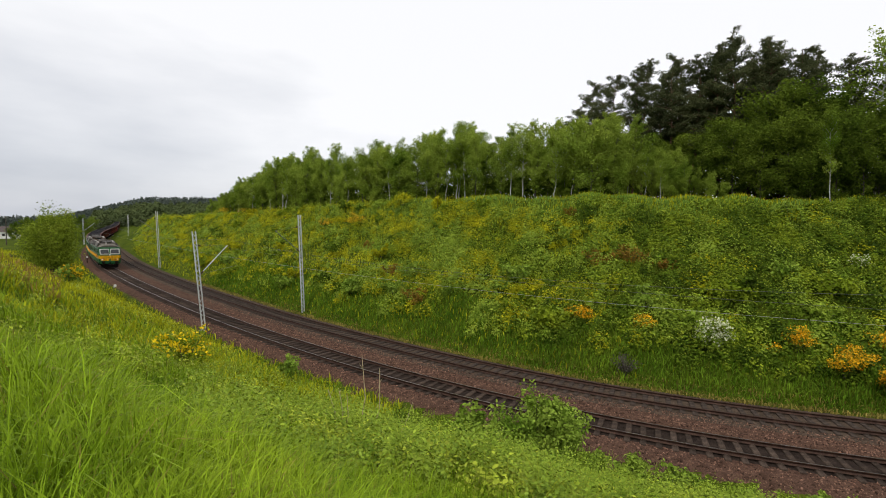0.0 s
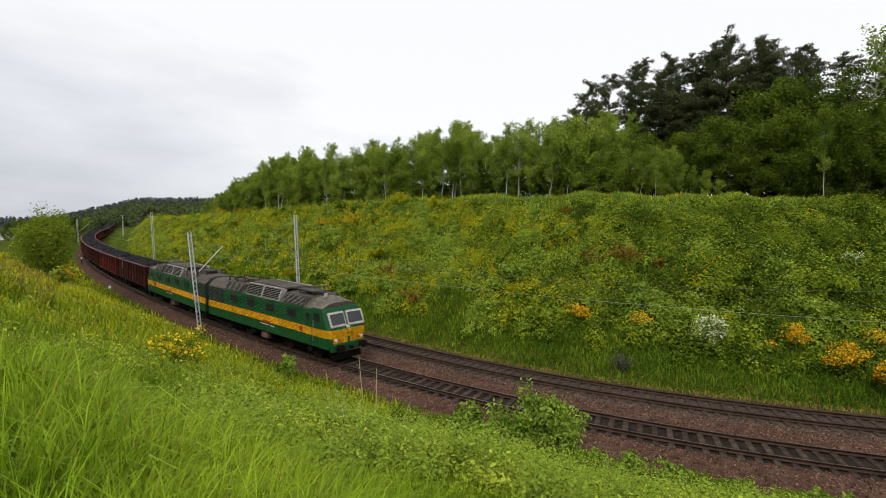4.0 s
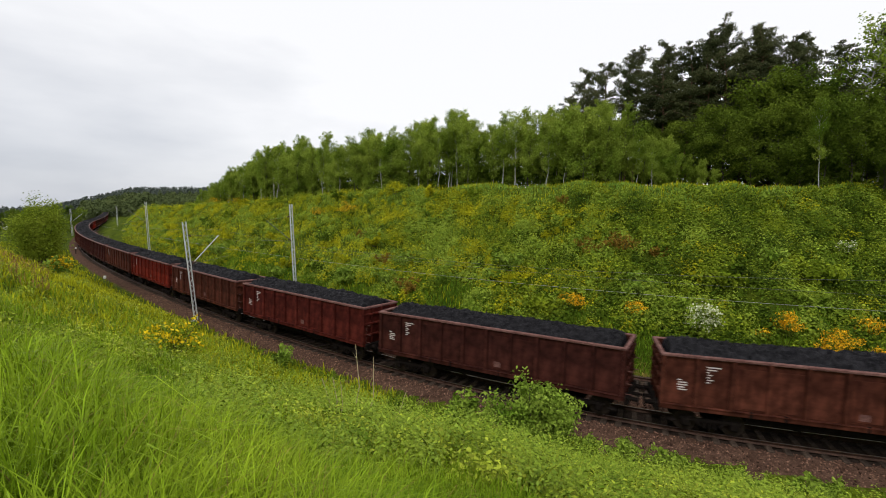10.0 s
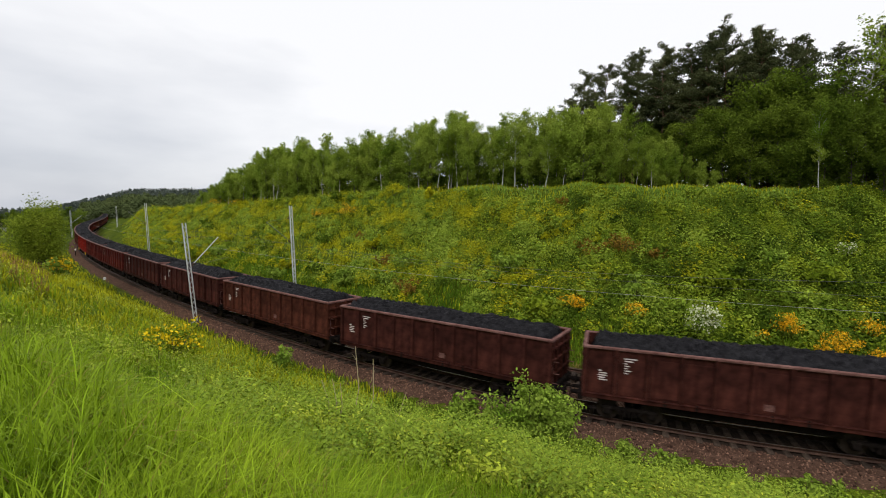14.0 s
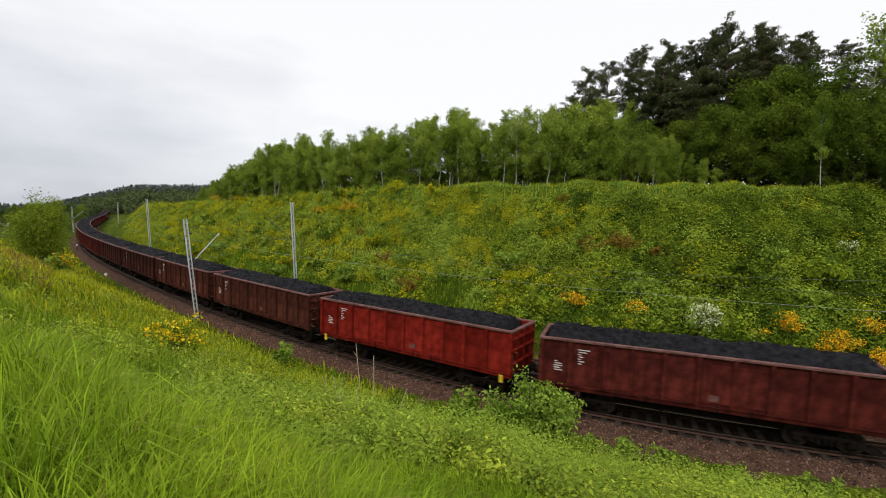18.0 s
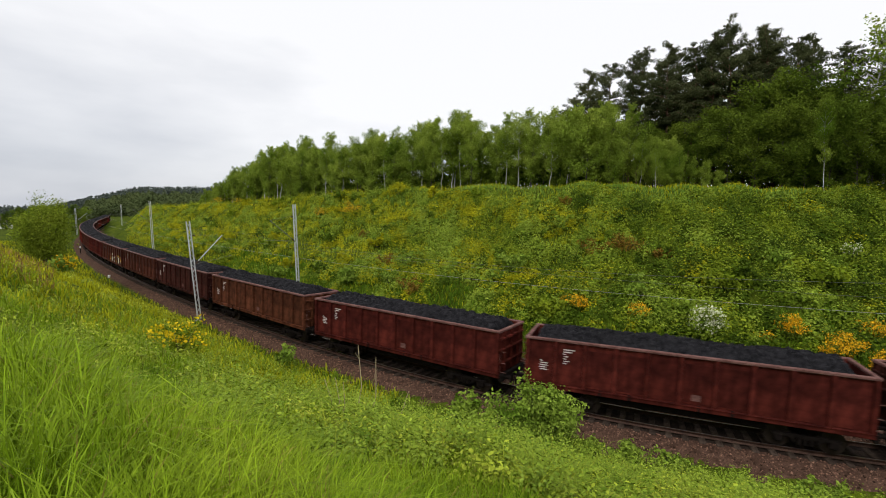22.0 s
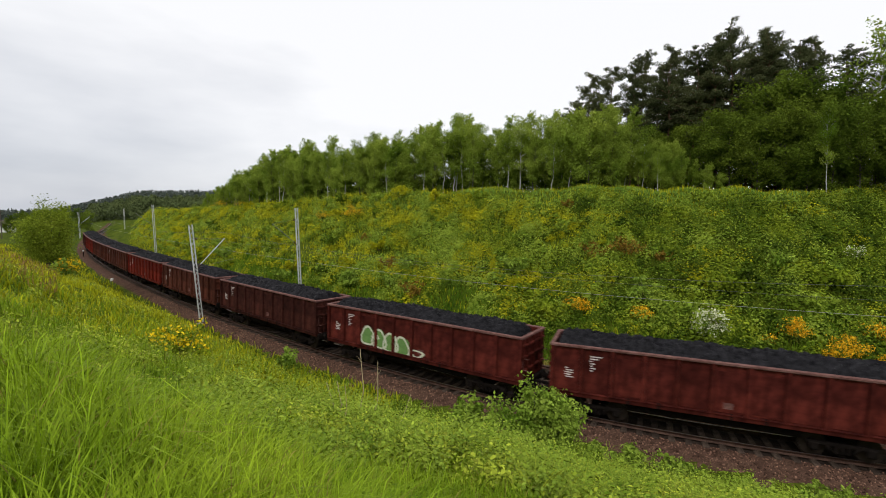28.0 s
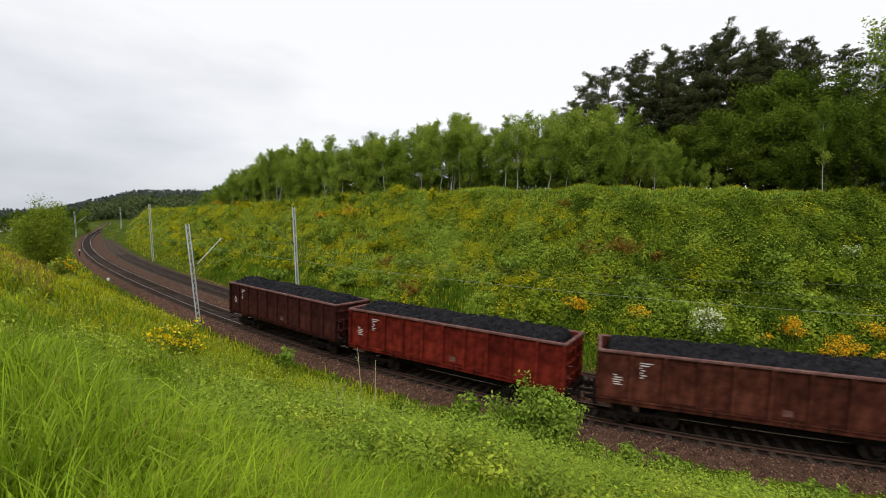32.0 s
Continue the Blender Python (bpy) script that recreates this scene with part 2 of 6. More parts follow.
    "loco_green": material("green_loco_paint", (0.008, 0.062, 0.018), (0.014, 0.092, 0.027), 0.6, 0.45, 0.03, fine=5, spec=0.2, streak=0.14),
    "loco_yellow": material("yellow_loco_band", (0.52, 0.24, 0.004), (0.70, 0.35, 0.008), 0.6, 0.55, fine=5, spec=0.12, streak=0.15),
    "loco_roof": material("sooty_grey_roof", (0.060, 0.050, 0.042), (0.120, 0.104, 0.088), 0.3, 0.8, 0.0, streak=0.22),
    "loco_soot": material("sooty_green_paint", (0.018, 0.030, 0.022), (0.045, 0.060, 0.046), 0.9, 0.75, fine=8),
    "loco_silver": material("grey_louvre_frame", (0.240, 0.225, 0.200), (0.440, 0.410, 0.370), 0.8, 0.6, fine=6, streak=0.25),
    "cab_roof": material("grimy_cab_roof", (0.10, 0.088, 0.070), (0.21, 0.185, 0.150), 0.8, 0.7, fine=6, streak=0.25),
    "loco_dark": material("dark_louvre", (0.010, 0.010, 0.010), (0.024, 0.022, 0.020), 3.0, 0.8),
    "loco_slat": material("dusty_louvre_slat", (0.17, 0.155, 0.135), (0.28, 0.26, 0.23), 2.0, 0.7),
    "loco_red": material("red_plate", (0.30, 0.035, 0.015), (0.42, 0.06, 0.025), 3.0, 0.6),
    "pale_frame": material("pale_window_frame", (0.42, 0.41, 0.37), (0.58, 0.57, 0.52), 2.0, 0.6),
    "headlight": material("headlight_glass", (0.65, 0.65, 0.60), (0.85, 0.85, 0.80), 2.0, 0.2),
    "insul_grey": material("pantograph_steel", (0.06, 0.055, 0.05), (0.13, 0.12, 0.11), 3.0, 0.6, metal=0.4),
}
PAINT = {
    "dark": material("dark_oxide_wagon_paint", (0.026, 0.0085, 0.007), (0.062, 0.019, 0.014), 0.55, 0.7, 0.06, fine=2.2, streak=0.22, spec=0.05, pick="object", spread=0.24),
    "brown": material("brown_oxide_wagon_paint", (0.040, 0.0125, 0.008), (0.092, 0.029, 0.018), 0.55, 0.7, 0.06, fine=2.2, streak=0.22, spec=0.05, pick="object", spread=0.24),
    "rusty": material("rusty_wagon_paint", (0.052, 0.017, 0.009), (0.120, 0.041, 0.021), 0.55, 0.7, 0.06, fine=2.2, streak=0.25, spec=0.05, pick="object", spread=0.24),
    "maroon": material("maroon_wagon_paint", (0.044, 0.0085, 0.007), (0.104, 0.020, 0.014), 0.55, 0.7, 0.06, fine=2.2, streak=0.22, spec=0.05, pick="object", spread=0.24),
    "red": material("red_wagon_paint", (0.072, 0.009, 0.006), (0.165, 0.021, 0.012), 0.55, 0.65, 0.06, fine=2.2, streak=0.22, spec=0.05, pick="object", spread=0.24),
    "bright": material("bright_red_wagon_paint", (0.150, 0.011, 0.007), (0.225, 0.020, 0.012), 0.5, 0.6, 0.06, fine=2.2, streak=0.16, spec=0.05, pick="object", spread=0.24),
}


# ---------------------------------------------------------------- mesh helpers
def part(name, bm, mat, parent=None, label="", m=None, smooth=False):
    me = bpy.data.meshes.new(name)
    bm.normal_update()
    bm.to_mesh(me)
    bm.free()
    return mesh_part(name, me, mat, parent, label, m, smooth)


def mesh_part(name, me, mat, parent=None, label="", m=None, smooth=False):
    ob = new(name, me)
    if not me.materials:
        me.materials.append(mat)
    if smooth:
        me.polygons.foreach_set("use_smooth", [True] * len(me.polygons))
    if parent:
        ob.parent = parent
    if m is not None:
        ob.matrix_basis = m
    if label:
        ob["label"] = label
    return ob


def again(ob, m):
    """Another object on ob's mesh, under the same parent."""
    o = ob.copy()
    scene.collection.objects.link(o)
    o.matrix_basis = m
    return o


def bm_box(bm, size, at=(0, 0, 0), bevel=0.0, turn=(0, 0, 0)):
    r = bmesh.ops.create_cube(bm, size=1.0, matrix=pose(*at, *turn) @ Matrix.Diagonal((*size, 1)))
    if bevel:
        es = list({e for v in r["verts"] for e in v.link_edges})
        bmesh.ops.bevel(bm, geom=es, offset=bevel, segments=1, affect="EDGES")
    return bm


def box(size, at=(0, 0, 0), bevel=0.0, turn=(0, 0, 0)):
    return bm_box(bmesh.new(), size, at, bevel, turn)


def bm_rod(bm, a, b, r0, r1=None, sides=6):
    a, b = Vector(a), Vector(b)
    d = b - a
    bmesh.ops.create_cone(bm, cap_ends=True, segments=sides, radius1=r0, radius2=r0 if r1 is None else r1, depth=d.length,
                          matrix=Matrix.Translation((a + b) / 2) @ d.to_track_quat("Z", "Y").to_matrix().to_4x4())
    return bm


def rod(a, b, r0, r1=None, sides=6):
    return bm_rod(bmesh.new(), a, b, r0, r1, sides)


def raw_mesh(name, verts, faces, corners):
    """A mesh from arrays: verts (n, 3) and faces (k, corners)."""
    me = bpy.data.meshes.new(name)
    verts, faces = np.asarray(verts, np.float32), np.asarray(faces, np.int32)
    me.vertices.add(len(verts))
    me.vertices.foreach_set("co", verts.ravel())
    me.loops.add(faces.size)
    me.loops.foreach_set("vertex_index", faces.ravel())
    me.polygons.add(len(faces))
    me.polygons.foreach_set("loop_start", np.arange(0, faces.size, corners, dtype=np.int32))
    me.update(calc_edges=True)
    return me


rng = np.random.default_rng(7)


def leaf_mesh(name, at, out, size, long=1.5, jitter=0.9, droop=0.0, oval=False):
    """Folded leaves at points, facing roughly along out: four-cornered, or oval with six corners."""
    at, n = np.asarray(at, float), len(at)
    nrm = np.asarray(out, float) + rng.normal(0, jitter, (n, 3))
    nrm /= np.linalg.norm(nrm, axis=1)[:, None] + 1e-9
    ref = rng.normal(0, 1, (n, 3))
    ref[:, 2] -= droop
    u = np.cross(nrm, ref)
    u /= np.linalg.norm(u, axis=1)[:, None] + 1e-9
    w = np.cross(nrm, u)
    s = np.broadcast_to(np.asarray(size, float), (n,))[:, None]
    if oval:
        v = np.empty((n, 6, 3))
        for k, (a, b, c) in enumerate(((-0.5, 0.0, 0.0), (-0.18, 0.42, 0.10), (0.2, 0.36, 0.06), (0.55, 0.0, -0.10), (0.2, -0.36, 0.06), (-0.18, -0.42, 0.10))):
            v[:, k] = at + w * s * long * a + u * s * b + nrm * s * c
        return raw_mesh(name, v.reshape(-1, 3), np.arange(n * 6).reshape(n, 6), 6)
    v = np.empty((n, 4, 3))
    v[:, 0] = at - w * s * long * 0.5
    v[:, 1] = at + u * s * 0.5 + nrm * s * 0.12
    v[:, 2] = at + w * s * long * 0.5
    v[:, 3] = at - u * s * 0.5 + nrm * s * 0.12
    f = np.arange(n * 4).reshape(n, 4)
    return raw_mesh(name, v.reshape(-1, 3), f, 4)


def blade_mesh(name, at, height, width, lean=0.35):
    """Arching grass blades in three joints, tapering to a point."""
    n = len(at)
    a = rng.uniform(0, 2 * np.pi, n)
    side = np.stack([np.cos(a), np.sin(a), np.zeros(n)], 1)
    b = a + np.pi / 2 + rng.normal(0, 0.4, n)
    bend = np.stack([np.cos(b), np.sin(b), np.zeros(n)], 1) * (np.abs(rng.normal(0, lean, n)) + 0.08)[:, None]
    h, w = np.asarray(height)[:, None], np.asarray(width)[:, None]
    up = np.array([0, 0, 1.0])
    fall = np.linalg.norm(bend, axis=1)[:, None] ** 2
    p0, p1 = at, at + (up * 0.42 + bend * 0.18) * h
    p2 = at + (up * (0.76 - 0.10 * fall) + bend * 0.58) * h
    p3 = at + (up * (0.96 - 0.42 * fall) + bend * 1.15) * h
    v = np.empty((n, 7, 3))
    v[:, 0], v[:, 1], v[:, 2], v[:, 3] = p0 - side * w * 0.8, p0 + side * w * 0.8, p1 + side * w, p1 - side * w
    v[:, 4], v[:, 5], v[:, 6] = p2 + side * w * 0.75, p2 - side * w * 0.75, p3
    i = np.arange(n)[:, None] * 7
    f = np.concatenate([i + [0, 1, 2], i + [0, 2, 3], i + [3, 2, 4], i + [3, 4, 5], i + [5, 4, 6]], 0)
    return raw_mesh(name, v.reshape(-1, 3), f, 3)


# ---------------------------------------------------------------- the line of the track
LINE_S = np.arange(-730.0, 640.0, 0.5)


def swept(knot_s, knot_k, start, x0, y0, t0):
    """A plan curve from its curvature: x, y and heading along LINE_S, through (x0, y0) at start."""
    k, i0 = np.interp(LINE_S, knot_s, knot_k), int(np.argmin(np.abs(LINE_S - start)))

    def total(v):
        c = np.concatenate([[0], np.cumsum((v[1:] + v[:-1]) * 0.25)])
        return c - c[i0]
    t = total(k) + t0
    return total(np.cos(t)) + x0, total(np.sin(t)) + y0, t


# the cutting's own sweep, and that of the track laid in it
CUTTING = swept([-340, -300, -220, -203, -190, -150, -100, -65, -35, -10, 15, 45, 60],
                [0.0, -0.0004, -0.0004, 0.0, 0.00145, 0.00166, 0.00241, 0.00134, 0.00520, 0.02078, 0.01388, 0.00944, 0.0], 0.0, 21.9754, 16.92169, -0.16371)
TRACK = swept([-340, -300, -220, -203, -190, -150, -100, -65, -45, -30, -20, -10, -2, 8],
              [0.0, -0.0004, -0.0004, 0.0, 0.00145, 0.00166, 0.00241, 0.00134, 0.00371, 0.00754, 0.01612, 0.01835, 0.00605, 0.0], -65.0, -30.98237, 52.78241, -0.78056)
GAP = 4.61                                   # between the two tracks


def on_curve(curve, s, d, z):
    s = np.asarray(s, float)
    x, y, t = np.interp(s, LINE_S, curve[0]), np.interp(s, LINE_S, curve[1]), np.interp(s, LINE_S, curve[2])
    return np.stack([x - np.sin(t) * d, y + np.cos(t) * d, np.broadcast_to(np.asarray(z, float), x.shape)], -1)


def on_line(s, d=0.0, z=0.0):
    """World points at s along the cutting and d to its far side."""
    return on_curve(CUTTING, s, d, z)


def on_track(s, d=0.0, z=0.0):
    """World points at s along the near track and d to its far side."""
    return on_curve(TRACK, s, d, z)


def heading(s):
    return float(np.interp(s, LINE_S, TRACK[2]))


def to_line(x, y, curve=CUTTING):
    """s and d of world points."""
    x, y = np.ravel(x).astype(float), np.ravel(y).astype(float)
    s, d = np.empty(len(x)), np.empty(len(x))
    lx, ly, lt, ls = curve[0][::2], curve[1][::2], curve[2][::2], LINE_S[::2]
    for i in range(0, len(x), 4000):
        xs, ys = x[i:i + 4000], y[i:i + 4000]
        j = ((xs[:, None] - lx) ** 2 + (ys[:, None] - ly) ** 2).argmin(1)
        dx, dy = xs - lx[j], ys - ly[j]
        along = np.cos(lt[j]) * dx + np.sin(lt[j]) * dy
        across = -np.sin(lt[j]) * dx + np.cos(lt[j]) * dy
        s[i:i + 4000] = ls[j] + np.clip(along, -1, 1)
        d[i:i + 4000] = np.where(np.abs(along) < 2, across, np.sign(across) * np.hypot(along, across))
    return s, d


def waves(x, y, size, seed=0):
    """Smooth cheap noise, about -1 to 1."""
    r = np.random.default_rng(seed)
    out = np.zeros_like(x)
    for _ in range(7):
        a, p, k = r.uniform(0, 6.28), r.uniform(0, 6.28), r.uniform(0.7, 1.9) * 6.28 / size
        out = out + np.sin((x * np.cos(a) + y * np.sin(a)) * k + p)
    return out / 3.5


CREST_D = 26.0


def ground_z(x, y):
    x, y = np.ravel(x).astype(float), np.ravel(y).astype(float)
    s, d = to_line(x, y)
    dt = to_line(x, y, TRACK)[1]
    crest = np.interp(s, [-400, -290, -200, -160, -119, -91, -70, -45, -10, 30], [1.0, 4.0, 6.5, 7.8, 9.1, 9.9, 11.0, 11.6, 11.6, 11.5])
    near = np.interp(s, [-330, -220, -130, -85, -60, -44, -25, 40], [-1.0, -0.5, 1.6, 3.6, 5.6, 6.5, 7.4, 7.5])
    foot = GAP + 2.9
    u = np.clip((d - foot) / (np.interp(s, [-175, -105], [14.0, CREST_D]) - foot), 0, 1)
    far = -0.45 + (crest + 0.45) * (u ** 0.92) * (1 - 0.06 * np.sin(np.pi * u)) + np.clip(d - CREST_D, 0, 60) * 0.03
    left = np.clip((-28 - s) / 16, 0, 1)
    v = np.clip((-d - 3.0) / (18.0 - 5.5 * left), 0, 1)
    low = -0.75 + (near + 0.75) * v ** (1.22 - 0.2 * left)
    bed = np.interp(dt, [-3.4, -2.3, -1.5, GAP + 1.6, GAP + 2.3, foot], [-0.75, -0.36, -0.30, -0.32, -0.40, -0.5])
    z = np.where((d > foot) & (dt > foot), far, np.where(dt < -3.0, low, bed))
    off = np.clip((np.minimum(np.abs(d - GAP / 2), np.abs(dt - GAP / 2)) - 6) / 6, 0, 1)
    z = z + off * (0.22 * waves(x, y, 7, 3) + 0.35 * waves(x, y, 23, 4))
    r = np.hypot(x, y)
    away = np.clip((r - 260) / 300, 0, 1)
    side = np.degrees(np.arctan2(-x, y))
    top = np.interp(side, [-180, -60, 15, 26, 32.4, 33.8, 36.5, 38, 39.5, 50, 90, 180], [0, 6, 16, 16, 13, 8.5, 1.0, -4, -8, -10, -6, 0])
    u = np.clip((r - 250) / 310, 0, 1)
    t = u * u * (3 - 2 * u)
    clear = np.maximum(np.clip((np.abs(d) - 12) / 30, 0, 1), np.clip((r - 330) / 70, 0, 1))
    base = z * (1 - 0.6 * away * np.clip(np.abs(d) / 14, 0, 1))
    beyond = np.clip((r - 640) / 1800, 0, 1) * np.interp(side, [-90, -30, 10, 55, 100], [0, 10, 50, 50, 0])
    return base * (1 - t * clear) + top * t * clear - beyond


# ---------------------------------------------------------------- ground
def axis(lo, hi, fine_lo, fine_hi, step, grow=1.18):
    a = list(np.arange(fine_lo, fine_hi, step))
    w = step
    while a[-1] < hi:
        w *= grow
        a.append(a[-1] + w)
    w = step
    while a[0] > lo:
        w *= grow
        a.insert(0, a[0] - w)
    return np.array(a)


def build_ground():
    gx, gy = axis(-2500, 2500, -75, 62, 0.7), axis(-2500, 2500, -8, 105, 0.7)
    X, Y = np.meshgrid(gx, gy)
    Z = ground_z(X, Y)
    nx, ny = len(gx), len(gy)
    i = (np.arange(ny - 1)[:, None] * nx + np.arange(nx - 1)).ravel()
    f = np.stack([i, i + 1, i + nx + 1, i + nx], 1)
    me = raw_mesh("ground", np.stack([X.ravel(), Y.ravel(), Z], 1), f, 4)
    ob = mesh_part("ground", me, M["earth"], smooth=True)
    tagged(ob, "green grassy ground with a railway cutting through it", "ground", kind="structure")


build_ground()


def ribbon(name, s, profile, mat, parent=None, label="", closed=False):
    """A strip swept along the line; profile is (d, z) across it."""
    P = np.stack([on_track(s, d, z) for d, z in profile], 1)
    n, k = P.shape[:2]
    i = np.arange(n - 1)[:, None] * k
    j = np.arange(k if closed else k - 1)
    jn = (j + 1) % k
    f = np.stack([i + j, i + jn, i + k + jn, i + k + j], -1).reshape(-1, 4)
    me = raw_mesh(name, P.reshape(-1, 3), f, 4)
    return mesh_part(name, me, mat, parent, label)


S_ALL = np.concatenate([np.arange(-720, -300, 8.0), np.arange(-300, -120, 3.0), np.arange(-120, 60, 1.0), np.arange(60, 630, 8.0)])


def build_track():
    bed = ribbon("ballast_bed", S_ALL, [(-3.3, -0.80), (-2.15, -0.30), (-1.4, -0.235), (-1.05, -0.235)], M["ballast"])
    ribbon("oiled_bed", S_ALL, [(-1.05, -0.235), (1.05, -0.235)], M["oiled"], bed, "oil-stained ballast between the rails, the train's shade put into its colour")
    ribbon("middle_bed", S_ALL, [(1.05, -0.235), (GAP / 2 - 0.6, -0.235), (GAP / 2, -0.28), (GAP / 2 + 0.5, -0.26)], M["ballast"], bed)
    tagged(bed, "reddish-brown crushed stone ballast under the railway track", "ballast", kind="structure")
    old = ribbon("ballast_bed", S_ALL, [(GAP / 2 + 0.5, -0.262), (GAP - 1.4, -0.235), (GAP + 1.4, -0.235), (GAP + 1.9, -0.30), (GAP + 3.0, -0.62)], M["old_ballast"])
    tagged(old, "old grey-brown ballast darkened with weeds", "ballast", kind="structure")
    for c, dark in ((0.0, False), (GAP, True)):
        track = new("railway_track")
        tagged(track, "rusty rails on dark old sleepers, little used" if dark else "steel rails on concrete sleepers in stone ballast", "railway track", "pair of tracks", "structure")
        for side in (-0.75, 0.75):
            o = c + side
            ribbon("rail", S_ALL, [(o - 0.075, -0.172), (o - 0.075, -0.15), (o - 0.012, -0.13), (o - 0.012, -0.045), (o - 0.036, -0.04), (o - 0.036, -0.004),
                                   (o + 0.036, -0.004), (o + 0.036, -0.04), (o + 0.012, -0.045), (o + 0.012, -0.13), (o + 0.075, -0.15), (o + 0.075, -0.172)], M["rail"], track, closed=True)
            ribbon("rail_head", S_ALL, [(o - 0.028, 0.0), (o + 0.028, 0.0)], M["rail"] if dark else M["rail_top"], track)
        bm = box((0.26, 2.5, 0.20), (0, 0, -0.272), 0.03)
        for y in (-0.75, 0.75):
            bm_box(bm, (0.20, 0.34, 0.016), (0, y, -0.168))
            for e in (-0.1, 0.1):
                bm_box(bm, (0.09, 0.05, 0.04), (0, y + e, -0.148))
        first = part("sleeper", bm, M["old_sleeper"] if dark else M["sleeper"], track)
        spots = np.arange(-112.0, 50.0, 0.62)
        for k, s in enumerate(spots):
            q = on_track(s, c)
            m = pose(q[0], q[1], 0.0 + random.uniform(-0.008, 0.008), 0, 0, math.degrees(heading(s)) + random.uniform(-0.7, 0.7))
            if k == 0:
                first.matrix_basis = m
            else:
                again(first, m)


def build_stones():
    """Loose crushed stone lying on the bed, as real pieces."""
    g = np.random.default_rng(61)
    n = 42000
    s, d = -62 + 86 * g.uniform(0, 1, n) ** 0.8, g.uniform(-3.1, GAP - 1.2, n)
    z = np.interp(d, [-3.3, -2.15, -1.4, 1.73, 2.33, 2.83, 3.3], [-0.80, -0.30, -0.235, -0.235, -0.28, -0.26, -0.235])
    keep = np.abs(d) > g.uniform(0.95, 1.15, n)
    s, d, z, n = s[keep], d[keep], z[keep], int(keep.sum())
    at = on_track(s, d, z)
    r = g.uniform(0.025, 0.055, n)
    unit = np.array([[1, 0, 0], [-1, 0, 0], [0, 1, 0], [0, -1, 0], [0, 0, 1], [0, 0, -1]], float)
    v = at[:, None, :] + unit[None] * r[:, None, None] * g.uniform(0.6, 1.25, (n, 6, 1)) + g.normal(0, 0.008, (n, 6, 3))
    f = np.array([[0, 2, 4], [2, 1, 4], [1, 3, 4], [3, 0, 4], [2, 0, 5], [1, 2, 5], [3, 1, 5], [0, 3, 5]])
    me = raw_mesh("ballast_stones", v.reshape(-1, 3), (np.arange(n)[:, None, None] * 6 + f).reshape(-1, 3), 3)
    tagged(mesh_part("ballast_stones", me, M["stone"]), "loose reddish-brown crushed stones of the track bed", "stones", kind="stuff")


build_track()
build_stones()


# ---------------------------------------------------------------- the coal train
WAGON_L, BODY_L, HALF_W, FLOOR_Z, TOP_Z = 14.04, 13.00, 1.40, 1.17, 3.38


def wheel_bm(r):
    bm = bmesh.new()
    bmesh.ops.create_cone(bm, cap_ends=True, segments=20, radius1=r, radius2=r, depth=0.11, matrix=pose(0, 0, 0, 90))
    bmesh.ops.create_cone(bm, cap_ends=True, segments=20, radius1=r + 0.03, radius2=r + 0.03, depth=0.03, matrix=pose(0, 0.055, 0, 90))
    bmesh.ops.create_cone(bm, cap_ends=True, segments=12, radius1=0.16, radius2=0.12, depth=0.12, matrix=pose(0, -0.08, 0, 90))
    return bm


def bogie(parent, x, base, r, heavy=False):
    """A two-axle bogie with side frames and four wheels, under parent at x."""
    bm = box((0.35, 2.0, 0.22), (0, 0, r + 0.12), 0.02)
    bm_rod(bm, (-base / 2, -0.95, r), (-base / 2, 0.95, r), 0.07)
    bm_rod(bm, (base / 2, -0.95, r), (base / 2, 0.95, r), 0.07)
    b = part("bogie", bm, M["under"], parent, m=pose(x, 0, 0))
    for y in (-1.02, 1.02):
        bm = box((base + 0.5, 0.12, 0.16), (0, 0, r + 0.14), 0.03)
        for e in (-1, 1):
            bm_box(bm, (0.34, 0.2, 0.34), (e * base / 2, 0, r), 0.05)
            bm_box(bm, (0.12, 0.13, 0.3), (e * base / 4, 0, r + 0.02), 0.02, (0, e * 35, 0))
        for e in (-0.2, 0.0, 0.2):
            bm_rod(bm, (e, 0, r - 0.18), (e, 0, r + 0.2), 0.07, sides=8)
        if heavy:
            bm_box(bm, (0.5, 0.1, 0.25), (base / 2 + 0.55, 0, r - 0.1), 0.03)
        part("side_frame", bm, M["under"], b, m=pose(0, y, 0))
    first = None
    for e in (-1, 1):
        for y, turn in ((-0.75, 0), (0.75, 180)):
            m = pose(e * base / 2, y, r, 0, 0, turn)
            if first is None:
                first = part("wheel", wheel_bm(r - 0.005), M["wheel"], b, m=m)
            else:
                again(first, m)
    return b


def buffers(parent, x, z, sign):
    first = None
    for y in (-0.875, 0.875):
        if first is None:
            bm = rod((0, 0, 0), (0.32, 0, 0), 0.11, 0.09, 10)
            bmesh.ops.create_cone(bm, cap_ends=True, segments=16, radius1=0.23, radius2=0.22, depth=0.045, matrix=pose(0.34, 0, 0, 0, 90))
            bm_box(bm, (0.05, 0.4, 0.34), (0.0, 0, 0), 0.02)
            first = part("buffer", bm, M["under"], parent, m=pose(x, y, z, 0, 0, 0 if sign > 0 else 180))
        else:
            again(first, pose(x, y, z, 0, 0, 0 if sign > 0 else 180))


